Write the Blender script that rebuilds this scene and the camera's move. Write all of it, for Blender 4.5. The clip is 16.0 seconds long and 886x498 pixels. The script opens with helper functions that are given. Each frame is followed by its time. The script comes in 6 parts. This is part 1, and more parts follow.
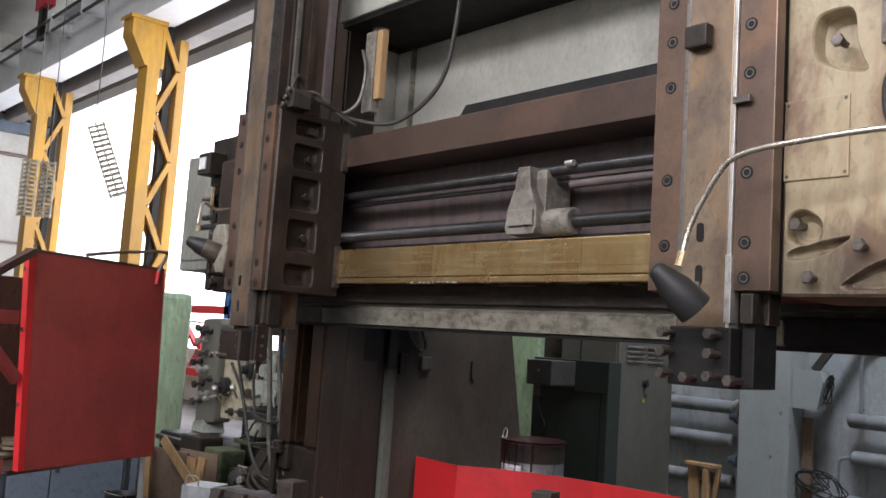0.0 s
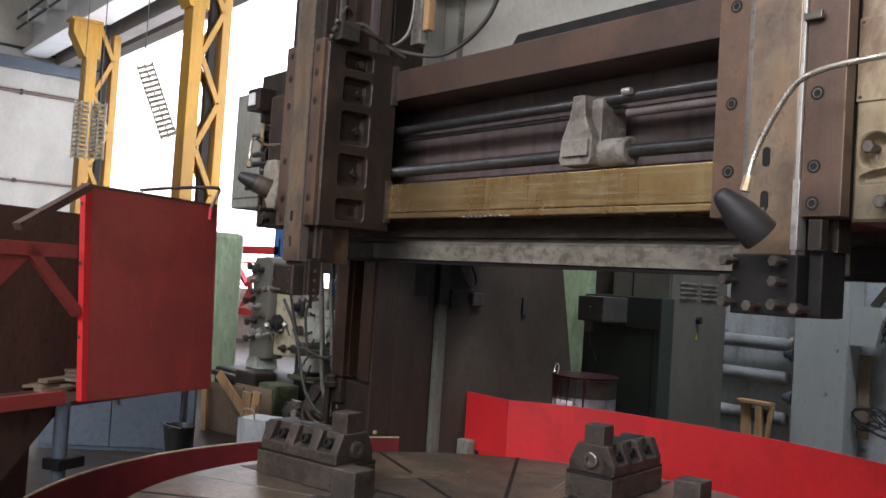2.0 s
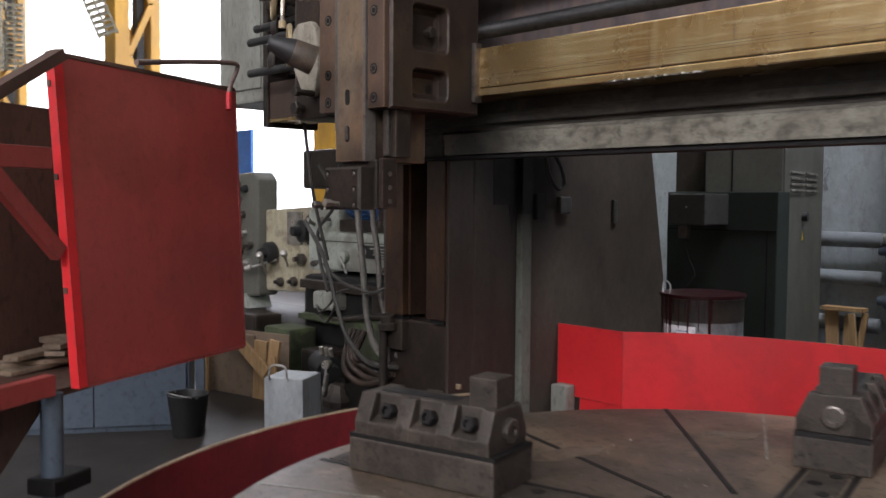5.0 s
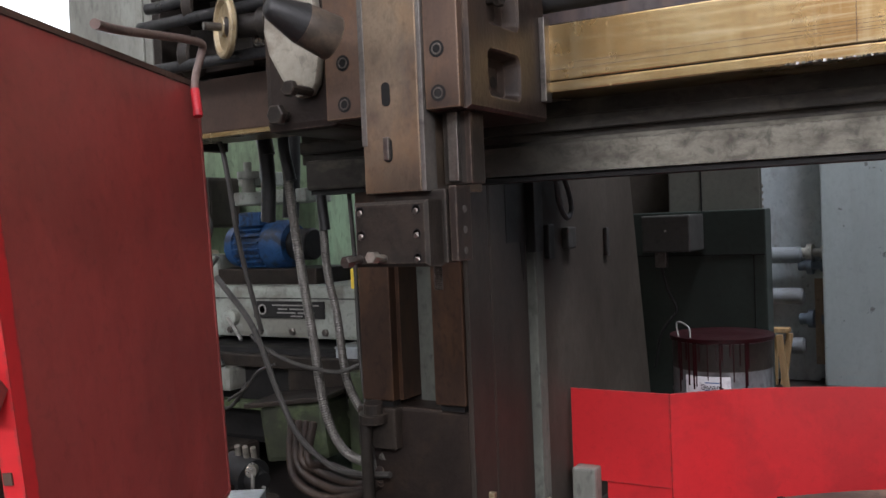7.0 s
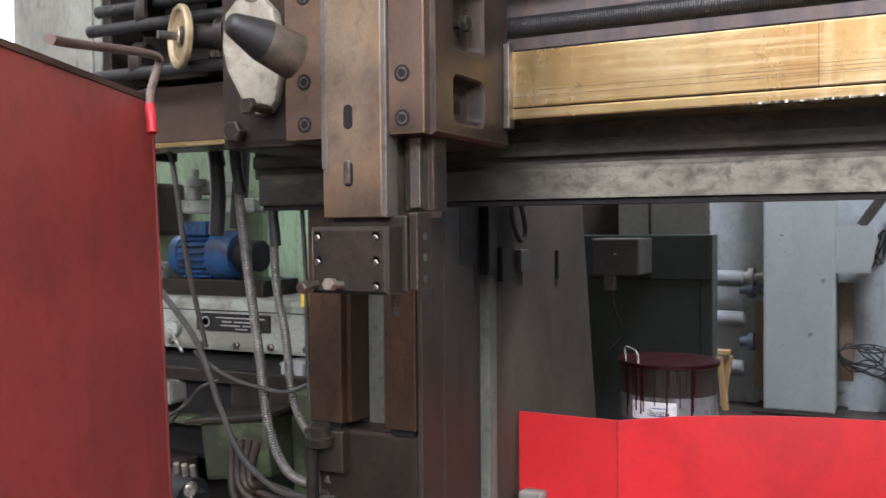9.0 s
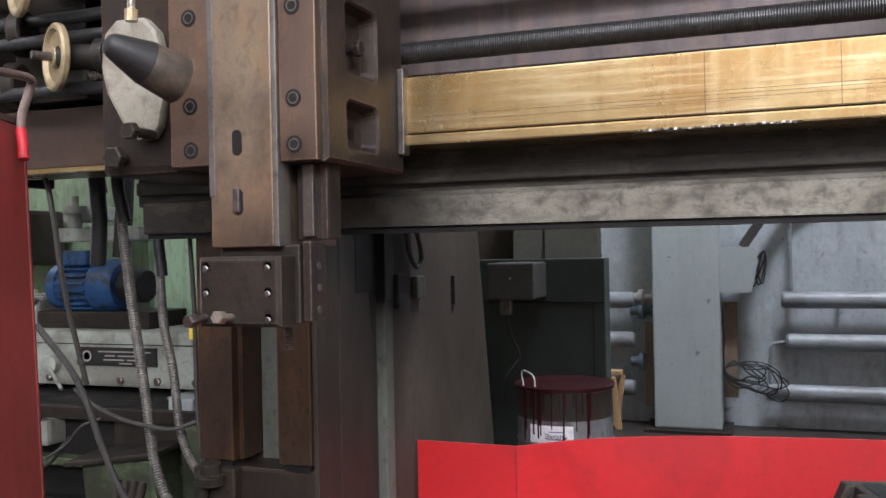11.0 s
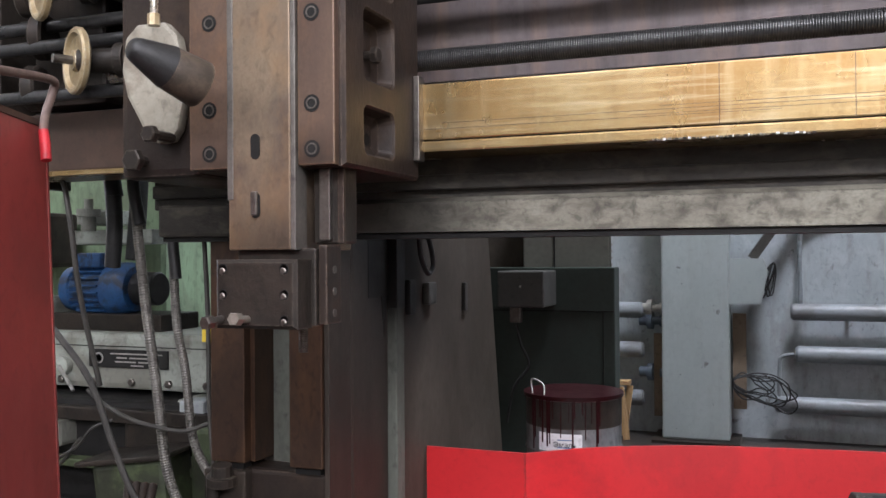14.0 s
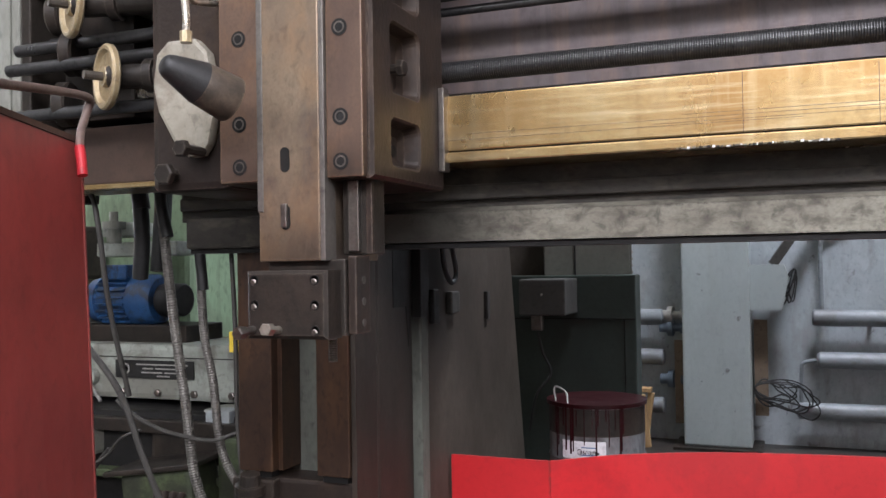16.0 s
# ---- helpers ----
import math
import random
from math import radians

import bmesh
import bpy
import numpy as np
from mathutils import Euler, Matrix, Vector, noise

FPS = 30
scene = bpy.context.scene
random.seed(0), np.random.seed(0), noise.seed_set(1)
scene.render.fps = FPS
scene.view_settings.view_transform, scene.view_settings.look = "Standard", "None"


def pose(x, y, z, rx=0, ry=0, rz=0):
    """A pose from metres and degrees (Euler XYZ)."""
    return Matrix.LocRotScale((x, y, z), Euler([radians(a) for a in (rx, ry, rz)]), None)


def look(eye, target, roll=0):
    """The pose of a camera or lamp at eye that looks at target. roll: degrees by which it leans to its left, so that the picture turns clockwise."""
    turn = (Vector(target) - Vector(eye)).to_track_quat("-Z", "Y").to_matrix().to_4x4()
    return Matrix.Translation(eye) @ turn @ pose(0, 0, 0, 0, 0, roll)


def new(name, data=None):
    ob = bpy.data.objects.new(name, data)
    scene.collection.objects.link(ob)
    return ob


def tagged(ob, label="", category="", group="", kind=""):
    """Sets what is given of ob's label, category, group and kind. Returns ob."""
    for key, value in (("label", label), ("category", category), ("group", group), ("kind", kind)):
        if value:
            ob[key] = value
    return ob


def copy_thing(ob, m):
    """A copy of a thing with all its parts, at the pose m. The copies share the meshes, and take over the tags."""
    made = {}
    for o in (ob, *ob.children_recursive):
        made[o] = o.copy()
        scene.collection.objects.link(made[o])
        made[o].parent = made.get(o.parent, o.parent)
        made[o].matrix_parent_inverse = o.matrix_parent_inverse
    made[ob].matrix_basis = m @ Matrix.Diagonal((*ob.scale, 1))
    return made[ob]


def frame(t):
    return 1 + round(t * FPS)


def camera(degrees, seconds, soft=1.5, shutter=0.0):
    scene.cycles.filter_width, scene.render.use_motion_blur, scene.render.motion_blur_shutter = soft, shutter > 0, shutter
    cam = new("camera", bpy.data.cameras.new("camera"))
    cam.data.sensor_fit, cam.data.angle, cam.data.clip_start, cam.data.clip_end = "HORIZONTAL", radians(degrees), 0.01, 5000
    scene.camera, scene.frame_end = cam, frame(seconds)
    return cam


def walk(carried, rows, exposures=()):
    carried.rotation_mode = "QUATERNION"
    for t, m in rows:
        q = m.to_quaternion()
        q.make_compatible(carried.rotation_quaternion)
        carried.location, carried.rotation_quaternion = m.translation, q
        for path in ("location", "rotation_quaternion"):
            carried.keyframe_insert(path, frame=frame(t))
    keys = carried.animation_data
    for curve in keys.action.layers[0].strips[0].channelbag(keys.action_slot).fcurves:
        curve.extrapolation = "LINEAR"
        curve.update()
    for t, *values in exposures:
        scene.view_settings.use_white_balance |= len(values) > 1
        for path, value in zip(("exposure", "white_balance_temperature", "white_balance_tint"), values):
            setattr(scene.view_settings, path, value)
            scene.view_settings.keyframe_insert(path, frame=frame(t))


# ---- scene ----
cam = camera(52.5, 16.0, shutter=0.5)
PATH = [
    (0, (5.784, -3.32, 1.77), (4.294, -2.001, 1.974), 3.8),
    (0.5, (5.76, -3.316, 1.751), (4.276, -1.986, 1.917), 4.2),
    (1, (5.744, -3.32, 1.745), (4.245, -2.001, 1.859), 3.5),
    (1.5, (5.744, -3.328, 1.727), (4.21, -2.057, 1.903), 3.7),
    (2, (5.711, -3.307, 1.711), (4.154, -2.054, 1.781), 3.7),
    (2.5, (5.699, -3.302, 1.708), (4.152, -2.036, 1.765), 3.4),
    (3, (5.661, -3.287, 1.697), (4.132, -1.997, 1.67), 2.7),
    (3.5, (5.409, -3.154, 1.678), (3.874, -1.882, 1.511), 1.7),
    (3.7, (5.266, -3.031, 1.553), (3.678, -1.828, 1.386), 2.0),
    (5.8, (2.291, -2.854, 1.602), (1.041, -1.297, 1.488), -0.6),
    (6, (2.024, -2.818, 1.593), (0.822, -1.224, 1.469), -0.5),
    (6.5, (1.72, -2.641, 1.671), (0.588, -0.995, 1.577), -0.1),
    (7, (1.506, -2.572, 1.683), (0.492, -0.849, 1.62), -2.4),
    (7.5, (1.453, -2.561, 1.72), (0.48, -0.817, 1.607), -1.5),
    (8, (1.441, -2.554, 1.73), (0.485, -0.802, 1.604), -1.3),
    (8.5, (1.438, -2.559, 1.747), (0.505, -0.794, 1.623), -1.1),
    (9, (1.428, -2.549, 1.757), (0.528, -0.764, 1.704), -0.5),
    (9.5, (1.403, -2.499, 1.747), (0.641, -0.655, 1.62), 0.3),
    (10, (1.396, -2.483, 1.772), (0.717, -0.603, 1.709), -1.6),
    (12.5, (1.402, -2.516, 1.766), (0.703, -0.642, 1.779), -0.7),
    (13, (1.4, -2.52, 1.759), (0.703, -0.645, 1.771), -0.6),
    (13.5, (1.396, -2.517, 1.761), (0.698, -0.643, 1.772), -0.5),
    (14, (1.384, -2.523, 1.761), (0.684, -0.65, 1.777), -0.4),
    (14.5, (1.374, -2.537, 1.762), (0.67, -0.665, 1.789), -0.3),
    (15, (1.371, -2.556, 1.764), (0.664, -0.686, 1.805), -0.4),
    (15.5, (1.365, -2.565, 1.766), (0.646, -0.699, 1.809), -0.6),
    (16, (1.36, -2.571, 1.766), (0.628, -0.71, 1.801), -0.9),
]
walk(cam, [(t, look(eye, target, roll)) for t, eye, target, roll in PATH],
     [(0, -0.45, 6200, 18), (3.5, -0.6, 6200, 18), (6, -0.6, 6200, 18), (6.5, 0.1, 6200, 18), (7.0, -0.42, 6050, 18), (7.5, 0.1, 6050, 18), (8.5, 0.2, 6050, 18), (9, 0.35, 6050, 18), (9.5, 0.2, 6050, 18), (10, 0.1, 6050, 18), (12.5, 0.05, 6050, 18), (16, 0.05, 6050, 18)])
# ---- world and light ----
world = bpy.data.worlds.new("world")
scene.world = world
world.use_nodes = True
wn = world.node_tree.nodes
sky = wn.new("ShaderNodeTexSky")
sky.sky_type, sky.sun_disc = "NISHITA", False
sky.sun_elevation, sky.sun_rotation = radians(42), radians(200)
world.node_tree.links.new(sky.outputs[0], wn["Background"].inputs[0])
wn["Background"].inputs[1].default_value = 0.1


def area(name, m, sx, sy, watts, colour=(1, 1, 1)):
    lamp = bpy.data.lights.new(name, "AREA")
    lamp.shape, lamp.size, lamp.size_y, lamp.energy, lamp.color = "RECTANGLE", sx, sy, watts, colour
    ob = new(name, lamp)
    ob.matrix_world = m
    return ob


# daylight through the hall's roof lights and tall windows, plus an added fill lamp
area("clerestory_day", look((4.5, -13.4, 8.9), (2.5, 0.5, 1.5)), 20, 3.0, 4500, (1, 0.98, 0.96))
area("roof_light_day", look((1.0, -6.5, 10.7), (1.0, -5.5, 0)), 22, 3.0, 800, (1, 0.98, 0.96))
area("south_window_day", look((4, -13.6, 4.8), (3, 0, 1.6)), 22, 3.5, 380, (1, 0.97, 0.93))
area("north_window_day", look((-11.5, 6.1, 4.8), (-11.5, 0, 2.5)), 18, 6.5, 900, (0.95, 0.98, 1))
# added fill lamp for the rear wall, hung free with no roof light there
area("rear_wall_fill", look((2.7, 3.3, 9.2), (1.3, 6.5, 0.4)), 1.8, 1.0, 900, (0.94, 0.98, 1))


# ---- materials ----
def material(name, base, dark=None, rough=0.5, metal=0.0, scale=6.0, amount=0.5, bump=0.15, fine=60.0, stretch=(1, 1, 1),
             stain=None, stain_amount=0.0, stain_scale=2.0, per_piece=0.0, spec=0.5, dark_patch=None, cut=(0.49, 0.58), streak=None, grime=0.5, worn=None):
    """A worn surface: broad blotches, fine grain, stains and relief, all in metres."""
    m = bpy.data.materials.new(name)
    m.use_nodes = True
    nodes, link = m.node_tree.nodes, m.node_tree.links.new
    out = nodes["Principled BSDF"]
    out.inputs["Specular IOR Level"].default_value = spec
    dark = dark or tuple(c * 0.6 for c in base)
    co = nodes.new("ShaderNodeTexCoord")
    mp = nodes.new("ShaderNodeMapping")
    mp.inputs["Scale"].default_value = stretch
    link(co.outputs["Object"], mp.inputs[0])

    def noise_node(s, detail, warp=0.0, shape=None):
        n = nodes.new("ShaderNodeTexNoise")
        n.inputs["Scale"].default_value, n.inputs["Detail"].default_value = s, detail
        n.inputs["Distortion"].default_value, n.inputs["Roughness"].default_value = warp, 0.62
        link((shape or mp).outputs[0], n.inputs["Vector"])
        return n

    def mix(fac, a, b):
        n = nodes.new("ShaderNodeMix")
        n.data_type = "RGBA"
        for socket, v in ((n.inputs[0], fac), (n.inputs[6], a), (n.inputs[7], b)):
            if isinstance(v, (tuple, float)):
                socket.default_value = (*v, 1) if isinstance(v, tuple) else v
            else:
                link(v, socket)
        return n.outputs[2]

    def ramp(value, lo, hi, top=1.0):
        n = nodes.new("ShaderNodeMapRange")
        n.inputs[1].default_value, n.inputs[2].default_value, n.inputs[4].default_value = lo, hi, top
        link(value, n.inputs[0])
        return n.outputs[0]

    broad, grain = noise_node(scale, 5, 0.15), noise_node(fine, 4)
    colour = mix(ramp(broad.outputs[0], 0.36, 0.64, amount), base, dark)
    colour = mix(ramp(grain.outputs[0], 0.44, 0.64, 0.5 * amount), colour, dark)
    if stain:
        marks = noise_node(stain_scale, 7, 0.35)
        colour = mix(ramp(marks.outputs[0], cut[0], cut[1], stain_amount), colour, stain)
    for tint, much, form in ([streak] if isinstance(streak, tuple) else streak or []):
        drawn = nodes.new("ShaderNodeMapping")
        drawn.inputs["Scale"].default_value = form
        link(co.outputs["Object"], drawn.inputs[0])
        lines = noise_node(3.0, 8, 0.0, drawn)
        colour = mix(ramp(lines.outputs[0], 0.5, 0.66, much), colour, tint)
    if grime:
        specks = noise_node(22.0, 9, 0.5)
        colour = mix(ramp(specks.outputs[0], 0.54, 0.68, grime), colour, tuple(c * 0.35 for c in dark))
    # soft dark ellipsoid, ragged at its edge; on some materials it stands for shade
    if dark_patch:
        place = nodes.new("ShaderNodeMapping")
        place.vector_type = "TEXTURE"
        place.inputs["Location"].default_value, place.inputs["Scale"].default_value = dark_patch[:2]
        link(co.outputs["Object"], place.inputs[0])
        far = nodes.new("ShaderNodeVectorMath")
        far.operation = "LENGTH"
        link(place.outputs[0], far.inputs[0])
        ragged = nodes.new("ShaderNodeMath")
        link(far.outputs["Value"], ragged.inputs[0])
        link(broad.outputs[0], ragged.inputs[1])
        colour = mix(ramp(ragged.outputs[0], 1.7, 0.9, dark_patch[2]), colour, (0.012, 0.011, 0.01))
    if worn:
        shape_near, shape_here = nodes.new("ShaderNodeBevel"), nodes.new("ShaderNodeNewGeometry")
        shape_near.samples = 4
        shape_near.inputs["Radius"].default_value = 0.014
        meet = nodes.new("ShaderNodeVectorMath")
        meet.operation = "DOT_PRODUCT"
        link(shape_near.outputs[0], meet.inputs[0])
        link(shape_here.outputs["Normal"], meet.inputs[1])
        rubbed = nodes.new("ShaderNodeMath")
        rubbed.operation = "MULTIPLY"
        link(ramp(meet.outputs["Value"], 0.995, 0.86, worn[1]), rubbed.inputs[0])
        link(ramp(grain.outputs[0], 0.38, 0.58), rubbed.inputs[1])
        colour = mix(rubbed.outputs[0], colour, worn[0])
    if per_piece:
        info = nodes.new("ShaderNodeObjectInfo")
        hsv = nodes.new("ShaderNodeHueSaturation")
        link(ramp(info.outputs["Random"], 0, 1, per_piece), hsv.inputs["Value"])
        shift = nodes.new("ShaderNodeMath")
        shift.inputs[1].default_value = 1 - per_piece / 2
        link(hsv.inputs["Value"].links[0].from_socket, shift.inputs[0])
        link(shift.outputs[0], hsv.inputs["Value"])
        link(colour, hsv.inputs["Color"])
        colour = hsv.outputs[0]
    link(colour, out.inputs["Base Color"])
    rr = nodes.new("ShaderNodeMapRange")
    rr.inputs[3].default_value, rr.inputs[4].default_value = max(0.05, rough - 0.14), min(1, rough + 0.16)
    link(broad.outputs[0], rr.inputs[0])
    link(rr.outputs[0], out.inputs["Roughness"])
    out.inputs["Metallic"].default_value = metal
    b = nodes.new("ShaderNodeBump")
    b.inputs["Strength"].default_value, b.inputs["Distance"].default_value = bump, 0.01
    link(grain.outputs[0], b.inputs["Height"])
    link(b.outputs[0], out.inputs["Normal"])
    return m


def glow(name, colour, strength):
    m = bpy.data.materials.new(name)
    m.use_nodes = True
    p = m.node_tree.nodes["Principled BSDF"]
    p.inputs["Base Color"].default_value = (*colour, 1)
    p.inputs["Emission Color"].default_value, p.inputs["Emission Strength"].default_value = (*colour, 1), strength
    return m


